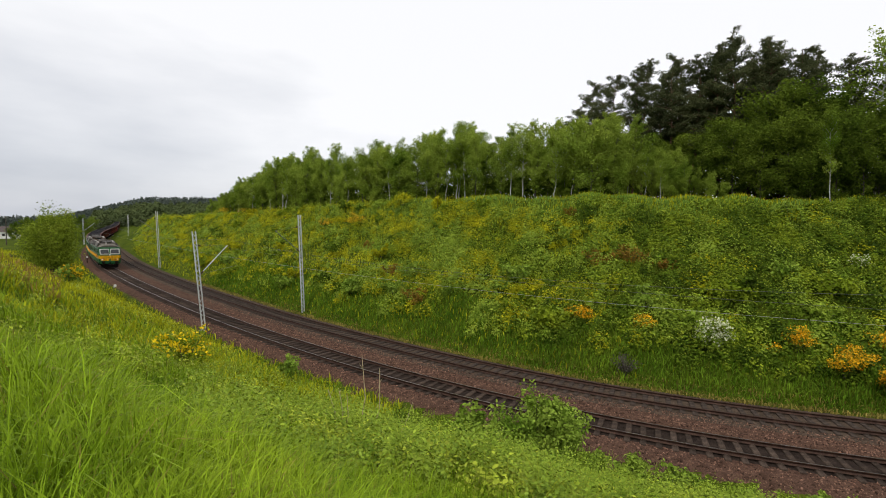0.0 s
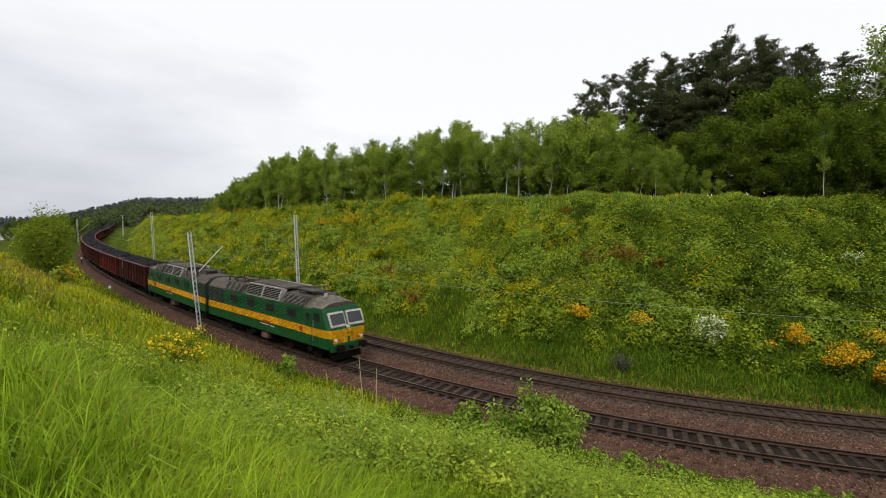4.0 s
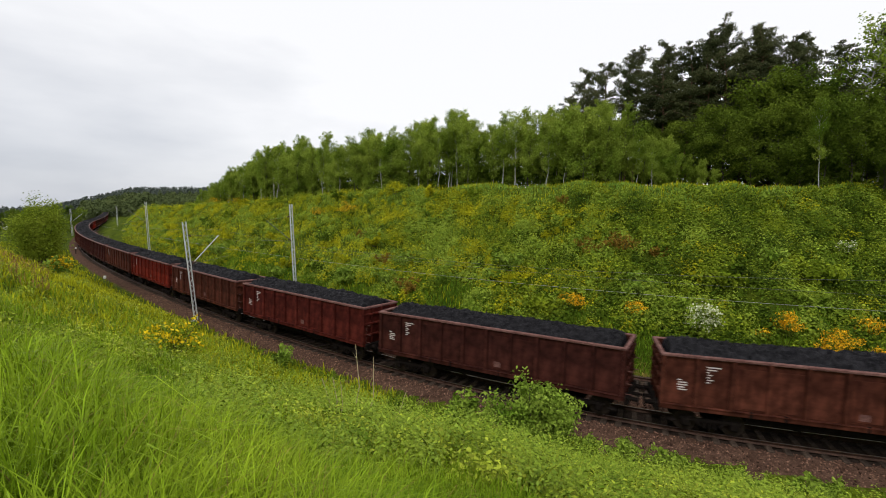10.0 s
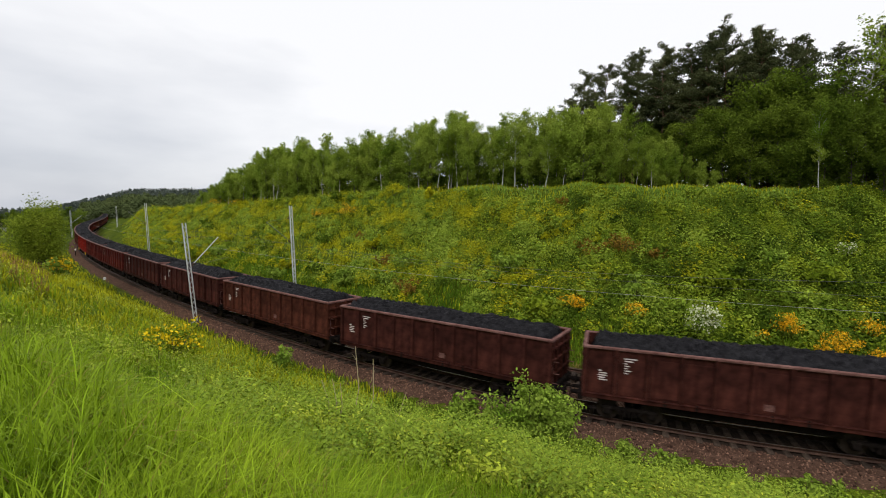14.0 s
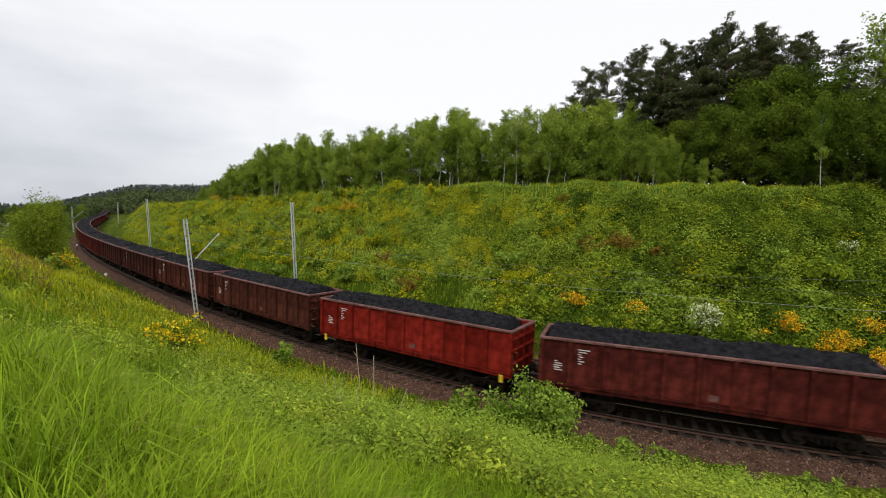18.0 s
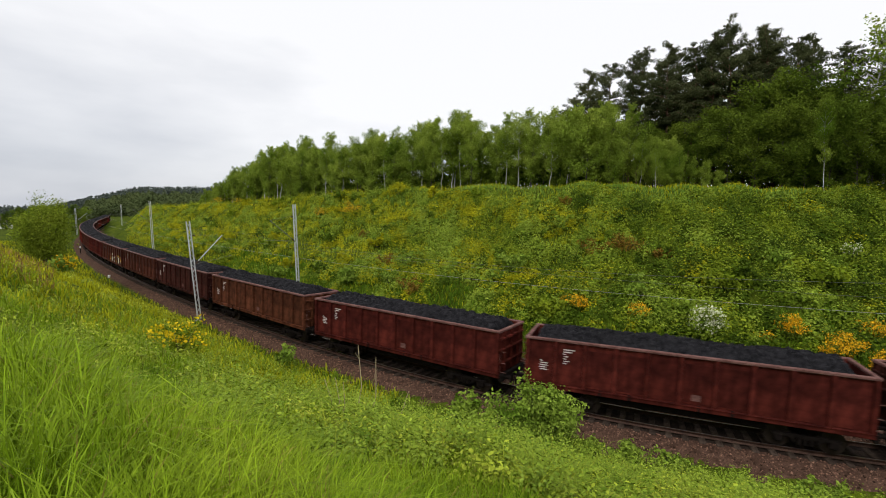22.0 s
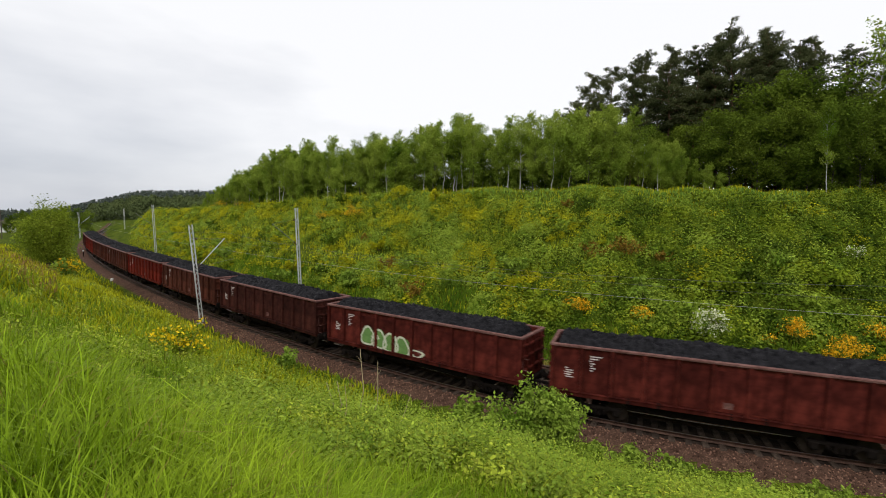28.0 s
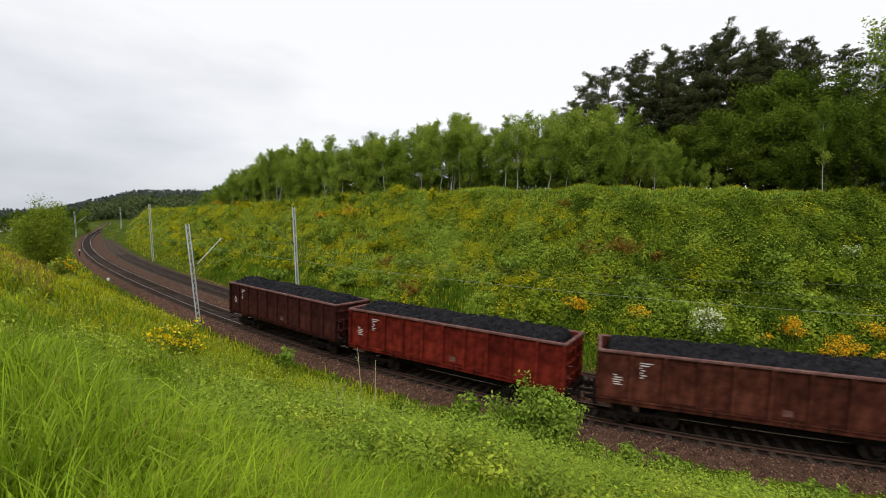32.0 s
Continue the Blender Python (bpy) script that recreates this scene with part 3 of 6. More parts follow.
def coal_mesh(seed, name="coal_load"):
    """A long heap of coal, sunk at both ends of the wagon and humped along the middle."""
    r = np.random.default_rng(seed)
    nx, ny = 170, 36
    X, Y = np.meshgrid(np.linspace(-1, 1, nx), np.linspace(-1, 1, ny))
    cut = r.uniform(0.04, 0.12, 2)
    end = np.clip(np.where(X < 0, 1 + X, 1 - X) / np.where(X < 0, cut[0], cut[1]), 0, 1)
    end = end * end * (3 - 2 * end)
    Z = TOP_Z - 0.90 + 0.80 * end + end * 0.38 * (1 - np.abs(Y) ** 2.0)
    Z = Z + end * 0.06 * waves(X * 6.3, Y * 1.3, 4.0, seed) * (1 - np.abs(Y) ** 2)
    Z = Z + 0.05 * waves(X * 6.3, Y * 1.3, 0.9, seed + 9) + 0.05 * waves(X * 6.3, Y * 1.3, 0.4, seed + 19) + r.normal(0, 0.045, X.shape)
    PX, PY = X * (BODY_L / 2 - 0.10), Y * (HALF_W - 0.17)
    PX, PY = PX + r.normal(0, 0.02, X.shape) * (np.abs(X) < 0.99), PY + r.normal(0, 0.02, X.shape) * (np.abs(Y) < 0.99)
    i = (np.arange(ny - 1)[:, None] * nx + np.arange(nx - 1)).ravel()
    f = np.stack([i, i + 1, i + nx + 1, i + nx], 1)
    return raw_mesh(name, np.stack([PX.ravel(), PY.ravel(), Z.ravel()], 1), f, 4)


COAL = []


def coal_lump_bm(seed):
    bm = bmesh.new()
    bmesh.ops.create_icosphere(bm, subdivisions=1, radius=0.5)
    r = random.Random(seed)
    for v in bm.verts:
        v.co *= r.uniform(0.7, 1.1)
    return bm


def build_wagon():
    """An open bogie wagon full of coal, centred over its bogies, forward along x."""
    w = new("coal_wagon")
    paint = PAINT["dark"]
    h = TOP_Z - FLOOR_Z
    for y in (-1, 1):
        side = part("side_wall", box((BODY_L - 0.06, 0.05, h - 0.12), (0, 0, 0), 0.0), paint, w, m=pose(0, y * (HALF_W - 0.145), FLOOR_Z + h / 2))
        bm = box((BODY_L, 0.16, 0.20), (0, 0, 0), 0.02)
        bm_box(bm, (BODY_L, 0.24, 0.03), (0, 0, 0.10), 0.0)
        part("bottom_sill", bm, paint, w, m=pose(0, y * (HALF_W - 0.09), FLOOR_Z - 0.02))
        bm = box((BODY_L + 0.06, 0.17, 0.13), (0, 0, 0), 0.03)
        part("top_rail", bm, M["rim"], w, "worn paler top rail", m=pose(0, y * (HALF_W - 0.075), TOP_Z - 0.065))
        xs = np.linspace(-BODY_L / 2 + 0.09, BODY_L / 2 - 0.09, 11)
        first = None
        for k, x in enumerate(xs):
            m = pose(x, y * (HALF_W - 0.045), FLOOR_Z + h / 2 - 0.03, 0, 0, 0 if y < 0 else 180)
            if first is None:
                bm = bmesh.new()
                d0, d1 = 0.075, 0.045
                vs = [bm.verts.new(c) for z in (-h / 2 + 0.1, h / 2 - 0.08) for c in ((-0.10, 0.085, z), (-0.075, -d1 if z > 0 else -d0 + 0.02, z), (0.075, -d1 if z > 0 else -d0 + 0.02, z), (0.10, 0.085, z))]
                for a, b, c, d in ((0, 1, 5, 4), (1, 2, 6, 5), (2, 3, 7, 6), (3, 2, 1, 0), (4, 5, 6, 7), (0, 4, 7, 3)):
                    bm.faces.new((vs[a], vs[b], vs[c], vs[d]))
                bmesh.ops.recalc_face_normals(bm, faces=bm.faces)
                first = part("side_post", bm, paint, w, m=m)
            else:
                again(first, m)
        panel = None
        for k in range(10):
            m = pose((xs[k] + xs[k + 1]) / 2, y * (HALF_W - 0.118), FLOOR_Z + h / 2 - 0.01)
            panel = again(panel, m) if panel else part("side_panel", box((xs[1] - xs[0] - 0.16, 0.010, h - 0.30), (0, 0, 0)), paint, w, m=m)
        # stencilled lettering, as bars
        bars = bmesh.new()
        for r, (q, x) in enumerate(((0.50, 0.0), (0.34, -0.06), (0.10, -0.20), (0.16, -0.12), (0.10, -0.18), (0.22, -0.10), (0.12, -0.17))):
            bm_box(bars, (q, 0.006, 0.05), (x, 0, -r * 0.105))
        for r, (q, x) in enumerate(((0.12, -0.10), (0.30, 0.02), (0.36, 0.0), (0.26, -0.04), (0.34, 0.02))):
            bm_box(bars, (q, 0.006, 0.05), (-1.12 + x, 0, -0.62 - r * 0.10))
        part("stencil", bars, M["marking"], w, "faded white stencilled lettering bars", m=pose(-BODY_L / 2 + 1.95, y * (HALF_W - 0.106), FLOOR_Z + 1.75, 0, 0, 0 if y < 0 else 180))
        for x in (-2.55, 1.32):
            part("side_door", box((2.36, 0.02, 1.62), (0, 0, 0), 0.008), paint, w, m=pose(x, y * (HALF_W - 0.104), FLOOR_Z + 1.02))
            for e in (-0.6, 0.6):
                part("door_hinge", box((0.10, 0.05, 0.26), (0, 0, 0), 0.01), M["under"], w, m=pose(x + e, y * (HALF_W - 0.015), FLOOR_Z + 0.02))
        part("data_plate", box((0.34, 0.012, 0.26), (0, 0, 0), 0.004), M["rim"], w, m=pose(0.6, y * (HALF_W - 0.095), FLOOR_Z + 0.42))
        # handrail on the front corner
        bm = bmesh.new()
        for a, b in (((0, 0, 0), (0, 0, 1.0)), ((0, 0, 1.0), (0.3, 0, 1.0)), ((0, 0, 0), (0.3, 0, 0)), ((0.05, 0, 0.45), (0.3, 0, 0.45))):
            bm_rod(bm, a, b, 0.018)
        part("handrail", bm, M["rim"], w, m=pose(BODY_L / 2 - 0.02, y * (HALF_W - 0.25), FLOOR_Z + 0.15))
    for e in (-1, 1):
        part("end_wall", box((0.06, HALF_W * 2 - 0.2, h - 0.1), (0, 0, 0)), paint, w, m=pose(e * (BODY_L / 2 - 0.06), 0, FLOOR_Z + h / 2))
        rib = None
        for z in (-0.55, 0.1, 0.65):
            m = pose(e * (BODY_L / 2 + 0.015), 0, FLOOR_Z + h / 2 + z)
            rib = again(rib, m) if rib else part("end_rib", box((0.1, HALF_W * 2 - 0.22, 0.13), (0, 0, 0), 0.02), paint, w, m=m)
        rib = None
        for y in (-0.75, 0.0, 0.75):
            m = pose(e * (BODY_L / 2 + 0.012), y, FLOOR_Z + h / 2)
            rib = again(rib, m) if rib else part("end_post", box((0.09, 0.12, h - 0.2), (0, 0, 0), 0.02), paint, w, m=m)
        part("top_rail", box((0.17, HALF_W * 2 - 0.1, 0.13), (0, 0, 0), 0.03), M["rim"], w, m=pose(e * (BODY_L / 2 - 0.055), 0, TOP_Z - 0.067))
        part("headstock", box((0.2, 2.55, 0.34), (0, 0, 0), 0.02), M["under"], w, m=pose(e * (BODY_L / 2 + 0.06), 0, 1.04))
        buffers(w, e * (BODY_L / 2 + 0.17), 1.06, e)
        part("coupling", box((0.5, 0.12, 0.16), (0, 0, 0), 0.04), M["under"], w, m=pose(e * (WAGON_L / 2 - 0.25), 0, 1.0))
        bogie(w, e * 4.5, 1.8, 0.46)
        part("step", box((0.34, 0.3, 0.03), (0, 0, 0), 0.008), M["under"], w, m=pose(e * (BODY_L / 2 - 0.5), -1.33, 0.62))
    part("floor", box((BODY_L - 0.2, 2.6, 0.1), (0, 0, FLOOR_Z - 0.02)), M["under"], w)
    bm = box((BODY_L - 0.1, 0.34, 0.32), (0, 0, FLOOR_Z - 0.25), 0.03)
    # Plates added around the centre sill to block light passing under the wagon
    for y in (-0.95, 0.95):
        bm_box(bm, (6.4, 0.1, 0.42), (0, y, FLOOR_Z - 0.31), 0.02)
    for x in (-2.4, 0.0, 2.4):
        bm_box(bm, (0.14, 2.2, 0.36), (x, 0, FLOOR_Z - 0.27), 0.02)
    for y in (-0.45, 0.45):
        bm_box(bm, (8.6, 0.5, 0.10), (0, y, 0.60), 0.02)
    bm_rod(bm, (-0.6, 0.5, 0.78), (0.7, 0.5, 0.78), 0.2, sides=12)
    bm_box(bm, (1.4, 0.05, 0.12), (-1.9, -0.95, 0.74), 0.01, (0, 8, 0))
    part("underframe", bm, M["under"], w)
    load = mesh_part("coal_load", COAL[0], M["coal"], w, "heaped black coal filling the wagon")
    return w


def build_loco_half():
    """One half of the twin electric locomotive: cab at +x, gangway end at -x, 17.2 m long."""
    L, W, Z0, Z1 = 17.2, 1.47, 0.95, 3.55
    c = new("electric_locomotive")
    x0, x1 = -L / 2 + 0.35, L / 2 - 0.62           # body ends
    n = x1 - x0
    mid = (x0 + x1) / 2
    # the body: lower skirt, band and upper side, each with pressed ribs
    def band(name, za, zb, mat, ribs, label="", xa=x0, xb=x1 - 1.9):
        k = xb - xa
        for y in (-1, 1):
            prof = [(0.03, -(zb - za) / 2), (-0.03, -(zb - za) / 2)]
            for r in range(ribs):
                z0 = -(zb - za) / 2 + (r + 0.5) * (zb - za) / ribs
                prof += [(-0.03, z0 - 0.030), (-0.062, z0 - 0.012), (-0.062, z0 + 0.012), (-0.03, z0 + 0.030)]
            prof += [(-0.03, (zb - za) / 2), (0.03, (zb - za) / 2)]
            bm = bmesh.new()
            e0, e1 = [[bm.verts.new((x, p, q)) for p, q in prof] for x in (-k / 2, k / 2)]
            for i in range(len(prof)):
                i2 = (i + 1) % len(prof)
                bm.faces.new((e0[i], e1[i], e1[i2], e0[i2]))
            bm.faces.new(e0)
            bm.faces.new(e1[::-1])
            bmesh.ops.recalc_face_normals(bm, faces=bm.faces)
            part(name, bm, mat, c, label, m=pose((xa + xb) / 2, y * (W - 0.03), (za + zb) / 2, 0, 0, 0 if y < 0 else 180))
    band("lower_side", Z0, 1.62, M["loco_green"], 0)
    band("yellow_band", 1.624, 2.12, M["loco_yellow"], 5, "dirty yellow stripe", xa=x0)
    band("upper_side", 2.124, 3.30, M["loco_green"], 11, xa=x0 + 2.6)
    band("sooty_side", 2.124, 3.30, M["loco_soot"], 11, "green paint blackened by soot", xa=x0, xb=x0 + 2.596)
    # cab
    for za, zb, mat, nm, in0, in1 in ((Z0, 1.62, "loco_green", "cab_skirt", 0.0, 0.0), (1.624, 2.12, "loco_yellow", "cab_band", 0.0, 0.0), (2.124, 3.40, "loco_green", "cab_upper", 0.04, 0.62)):
        bm = bmesh.new()
        xa = x1 - 1.9
        r = 0.28
        ring = lambda z, inset: [bm.verts.new(q) for q in ((xa, -W, z), (x1 - inset - r, -W, z), (x1 - inset - 0.06, -W + 0.22, z), (x1 - inset, 0, z), (x1 - inset - 0.06, W - 0.22, z), (x1 - inset - r, W, z), (xa, W, z))]
        a, b = ring(za, in0), ring(zb, in1)
        for i in range(6):
            bm.faces.new((a[i], a[i + 1], b[i + 1], b[i]))
        bm.faces.new(b)
        bm.faces.new(a[::-1])
        bm.faces.new((a[6], a[0], b[0], b[6]))
        part(nm, bm, M[mat], c)
    part("gangway_wall", box((0.06, 2 * W - 0.1, 2.4), (x0, 0, 2.2)), M["loco_soot"], c)
    part("gangway_bellows", box((0.34, 1.3, 2.2), (x0 - 0.17, 0, 2.1), 0.05), M["loco_dark"], c)
    part("floor", box((n - 0.2, 2 * W - 0.2, 0.2), (mid, 0, 1.05)), M["under"], c)
    # roof with sloping shoulders
    bm = bmesh.new()
    prof = [(-W, 3.30), (-W + 0.04, 3.36), (-1.0, 3.78), (-0.5, 3.90), (0.5, 3.90), (1.0, 3.78), (W - 0.04, 3.36), (W, 3.30)]
    rings = [[bm.verts.new((x, y, z + dz * (abs(y) < W - 0.05))) for y, z in prof] for x, dz in ((x0, 0), (x1 - 2.2, 0), (x1 - 0.9, -0.22))]
    for p, q in zip(rings, rings[1:]):
        for i in range(len(prof) - 1):
            bm.faces.new((p[i], p[i + 1], q[i + 1], q[i]))
    bm.faces.new(rings[0][::-1])
    bm.faces.new(rings[-1])
    part("roof", bm, M["loco_roof"], c, "sooty grey roof")
    bm = bmesh.new()
    rings = [[bm.verts.new((x, y * 1.004, z + 0.012 + dz * (abs(y) < W - 0.05))) for y, z in prof] for x, dz in ((x1 - 2.35, 0), (x1 - 2.2, 0), (x1 - 0.88, -0.22))]
    for p, q in zip(rings, rings[1:]):
        for i in range(len(prof) - 1):
            bm.faces.new((p[i], p[i + 1], q[i + 1], q[i]))
    part("cab_roof", bm, M["cab_roof"], c, "grimy tan-grey cab roof")
    # louvred housings along the shoulders
    def louvre(xa, xb, zc, hgt, mat, y):
        k = xb - xa
        tilt = 40 if y < 0 else -40
        hs = part("louvre_housing", box((k, 0.42, hgt), (0, 0.15 if y < 0 else -0.15, 0), 0.03), M[mat], c, m=pose((xa + xb) / 2, y * (W - 0.16), zc, -tilt * 0.5))
        # The housing is solid: a dark plate stands in for the shade inside
        bm = box((k - 0.22, 0.03, hgt - 0.16), (0, 0, 0))
        part("louvre_opening", bm, M["loco_dark"], hs, m=pose(0, -0.075 if y < 0 else 0.075, 0))
        first = None
        for r in range(7):
            m = pose(0, -0.10 if y < 0 else 0.10, -hgt / 2 + 0.12 + r * (hgt - 0.24) / 6, 30 if y < 0 else -30)
            if first is None:
                first = part("slat", box((k - 0.24, 0.034, 0.014), (0, 0, 0)), M["loco_slat"], hs, m=m)
            else:
                again(first, m)
    for y in (-1, 1):
        louvre(x1 - 5.2, x1 - 2.7, 3.62, 0.74, "loco_roof", y)
        louvre(x1 - 10.15, x1 - 7.92, 3.72, 0.94, "loco_silver", y)
        louvre(x1 - 7.86, x1 - 5.65, 3.72, 0.94, "loco_silver", y)
        louvre(x1 - 13.5, x1 - 10.6, 3.62, 0.74, "loco_roof", y)
        # side windows
        first = None
        for x in (x1 - 4.1, x1 - 6.8, x1 - 9.4, x1 - 11.9, x1 - 14.3):
            m = pose(x, y * (W + 0.015), 2.76, 0, 0, 0 if y < 0 else 180)
            if first is None:
                first = part("window_frame", box((1.04, 0.05, 0.66), (0, 0, 0), 0.06), M["loco_soot"], c, m=m)
                part("pane", box((0.88, 0.02, 0.50), (0, -0.025, 0), 0.006), M["glass"], first)
            else:
                o = copy_thing(first, m)
        dr = part("cab_door", box((0.66, 0.05, 2.0), (0, 0, 0), 0.02), M["loco_green"], c, m=pose(x1 - 2.25, y * (W + 0.008), 2.06))
        part("cab_side_window", box((0.62, 0.03, 0.55), (0, 0, 0), 0.03), M["glass"], c, m=pose(x1 - 1.35, y * (W + 0.004), 2.80))
        part("door_band", box((0.655, 0.012, 0.49), (0, 0, 0)), M["loco_yellow"], dr, "yellow stripe", m=pose(0, y * 0.027, -0.19))
        part("door_pane", box((0.4, 0.02, 0.5), (0, 0, 0), 0.02), M["glass"], dr, m=pose(0, y * 0.026, 0.70))
        part("red_plate", box((1.0, 0.03, 0.17), (0, 0, 0), 0.02), M["loco_red"], c, "small red plate", m=pose(mid + 0.9, y * (W + 0.04), 1.66))
        bm = box((1.1, 0.01, 0.06), (0, 0, 0))
        bm_box(bm, (0.5, 0.01, 0.05), (1.0, 0, -0.02))
        part("lettering_bar", bm, M["marking"], c, m=pose(mid + 0.6, y * (W + 0.006), 1.46))
        for e in (-1, 1):
            bm = rod((e * 0.2, 0, -0.65), (e * 0.2, 0, 0.65), 0.016)
        part("handrail", bm, M["loco_silver"], c, m=pose(x1 - 1.85, y * (W + 0.06), 1.95))
        part("cab_steps", box((0.5, 0.25, 0.5), (0, 0, 0), 0.03), M["under"], c, m=pose(x1 - 2.2, y * 1.25, 0.72))
        part("equipment_box", box((0.85, 0.35, 0.42), (0, 0, 0), 0.03), M["rim"], c, m=pose(mid + 0.4, y * 1.2, 0.62))
        part("equipment_box", box((0.5, 0.3, 0.36), (0, 0, 0), 0.03), M["under"], c, m=pose(mid - 1.2, y * 1.2, 0.66))
    # windscreens, lamps, buffers
    tilt = -math.degrees(math.atan2(0.58, 1.276))
    for y in (-1, 1):
        m = pose(x1 - 0.315, y * 0.68, 2.74, 0, tilt, -y * 3)
        fr = part("windscreen_frame", box((0.07, 1.30, 0.98), (0, 0, 0), 0.06), M["pale_frame"], c, "pale windscreen frame", m=m)
        part("windscreen", box((0.05, 1.08, 0.70), (0.03, 0, 0), 0.01), M["screen"], fr)
        lamp = part("headlight", rod((0, 0, 0), (0.07, 0, 0), 0.10, 0.09, 14), M["headlight"], c, m=pose(x1 - 0.03, y * 1.0, 1.50))
        part("tail_light", rod((0, 0, 0), (0.05, 0, 0), 0.07, 0.06, 12), M["loco_red"], c, m=pose(x1 - 0.01, y * 0.75, 1.50))
    part("top_headlight", rod((0, 0, 0), (0.1, 0, 0), 0.13, 0.12, 14), M["headlight"], c, m=pose(x1 - 0.16, 0, 2.22))
    bm = bmesh.new()
    bm_box(bm, (0.02, 0.45, 0.05), (0, 0, 0), 0.01, (12, 0, 0))
    bm_box(bm, (0.02, 0.28, 0.04), (0, 0.2, -0.06), 0.01, (20, 0, 0))
    part("front_emblem", bm, M["loco_dark"], c, "dark emblem on the yellow band", m=pose(x1 + 0.02, 0, 1.88))
    part("front_apron", box((0.05, 2.36, 0.34), (x1 - 0.03, 0, 1.44), 0.02), M["loco_yellow"], c, "yellow front apron")
    part("buffer_beam", box((0.3, 2.7, 0.45), (x1 - 0.05, 0, 1.02), 0.03), M["loco_green"], c)
    buffers(c, x1 + 0.12, 1.06, 1)
    part("snow_plough", box((0.1, 2.3, 0.42), (x1 - 0.2, 0, 0.42), 0.03, (0, -12, 0)), M["under"], c)
    part("coupling", box((0.5, 0.14, 0.2), (x1 + 0.2, 0, 1.0), 0.03), M["under"], c)
    part("coupling", box((0.7, 0.3, 0.3), (x0 - 0.3, 0, 0.95), 0.05), M["under"], c)
    bogie(c, mid + 4.3, 3.2, 0.62, True)
    bogie(c, mid - 4.3, 3.2, 0.62, True)
    # folded pantograph and roof gear
    pan = part("pantograph", box((1.9, 1.1, 0.06), (0, 0, 0), 0.01), M["insul_grey"], c, m=pose(x1 - 3.9, 0, 4.16))
    for a, b in (((-0.8, -0.5, 0.1), (0.9, -0.35, 0.22)), ((-0.8, 0.5, 0.1), (0.9, 0.35, 0.22)), ((0.9, -0.8, 0.28), (0.9, 0.8, 0.28)), ((0.65, -0.8, 0.28), (0.65, 0.8, 0.28)), ((-0.9, 0, 0.16), (0.7, 0, 0.30)), ((-0.8, -0.5, 0.1), (-0.8, 0.5, 0.1))):
        part("pantograph_arm", rod(a, b, 0.028), M["insul_grey"], pan)
    for x in (-0.8, 0.8):
        for y in (-0.45, 0.45):
            part("insulator", rod((x, y, -0.2), (x, y, 0), 0.07, 0.05, 8), M["insulator"], pan)
    bm = box((1.6, 1.2, 0.22), (mid - 4.6, 0, 3.98), 0.05)
    part("roof_hatch", bm, M["loco_roof"], c)
    part("roof_fan", rod((mid - 5.6, 0, 3.9), (mid - 5.6, 0, 4.12), 0.5, 0.46, 16), M["loco_dark"], c)
    for y in (-0.62, 0.62):
        part("roof_pipe", rod((x1 - 5.4, y, 4.16), (x1 - 2.3, y, 4.10), 0.028), M["loco_dark"], c)
        part("roof_pipe", rod((x1 - 10.4, y, 4.24), (x1 - 14.6, y, 4.16), 0.028), M["loco_dark"], c)
        for k in range(4):
            part("roof_insulator", rod((x1 - 10.7 - k * 1.2, y, 3.8), (x1 - 10.7 - k * 1.2, y, 4.24), 0.07, 0.05, 8), M["insulator"], c)
    for k in range(3):
        part("roof_hatch", box((1.45, 1.75, 0.16), (x1 - 9.4 + k * 1.5, 0, 4.13), 0.04), M["loco_roof"], c)
    for y in (-1, 1):
        part("emblem", rod((0, 0, 0), (0, y * 0.02, 0), 0.17, 0.17, 16), M["loco_red"], c, "small round red emblem", m=pose(x1 - 2.95, y * (W + 0.062), 1.88))
    bm = bmesh.new()
    for k in range(6):
        bm_rod(bm, (mid - 1.0 - k * 0.55, -0.35, 3.88), (mid - 1.0 - k * 0.55, -0.35, 4.16), 0.06, 0.05, 8)
    bm_rod(bm, (mid - 0.9, -0.35, 4.17), (mid - 4.0, -0.35, 4.17), 0.02)
    part("roof_conductor", bm, M["insulator"], c)
    part("horn", rod((x1 - 2.0, -0.3, 3.9), (x1 - 2.0, -0.3, 4.15), 0.12, 0.1, 10), M["loco_silver"], c)
    return c


NOSE = [(0.0, -97.0), (1.0, -82.8), (2.0, -67.2), (3.0, -49.9), (3.5, -40.4)]
LOCO_L = 34.4


def nose_at(t):
    """Where the train's nose is along the line: slow on the far curve, then about 20 m/s and gaining."""
    late = 0.0359868 * t * t + 19.4324 * t - 140.900 + LOCO_L
    if t >= 6:
        return late
    ts, ps = [q[0] for q in NOSE] + [6.0, 7.0], [q[1] for q in NOSE] + [0.0359868 * 36 + 19.4324 * 6 - 140.900 + LOCO_L, 0.0359868 * 49 + 19.4324 * 7 - 140.900 + LOCO_L]
    k = max(i for i in range(len(ts) - 1) if ts[i] <= t)
    slope = lambda i: (ps[i + 1] - ps[i - 1]) / (ts[i + 1] - ts[i - 1]) if i else (ps[1] - ps[0]) / (ts[1] - ts[0])
    h = ts[k + 1] - ts[k]
    u = (t - ts[k]) / h
    return ((2 * u ** 3 - 3 * u ** 2 + 1) * ps[k] + (u ** 3 - 2 * u * u + u) * h * slope(k) + (3 * u * u - 2 * u ** 3) * ps[k + 1] + (u ** 3 - u * u) * h * slope(k + 1))


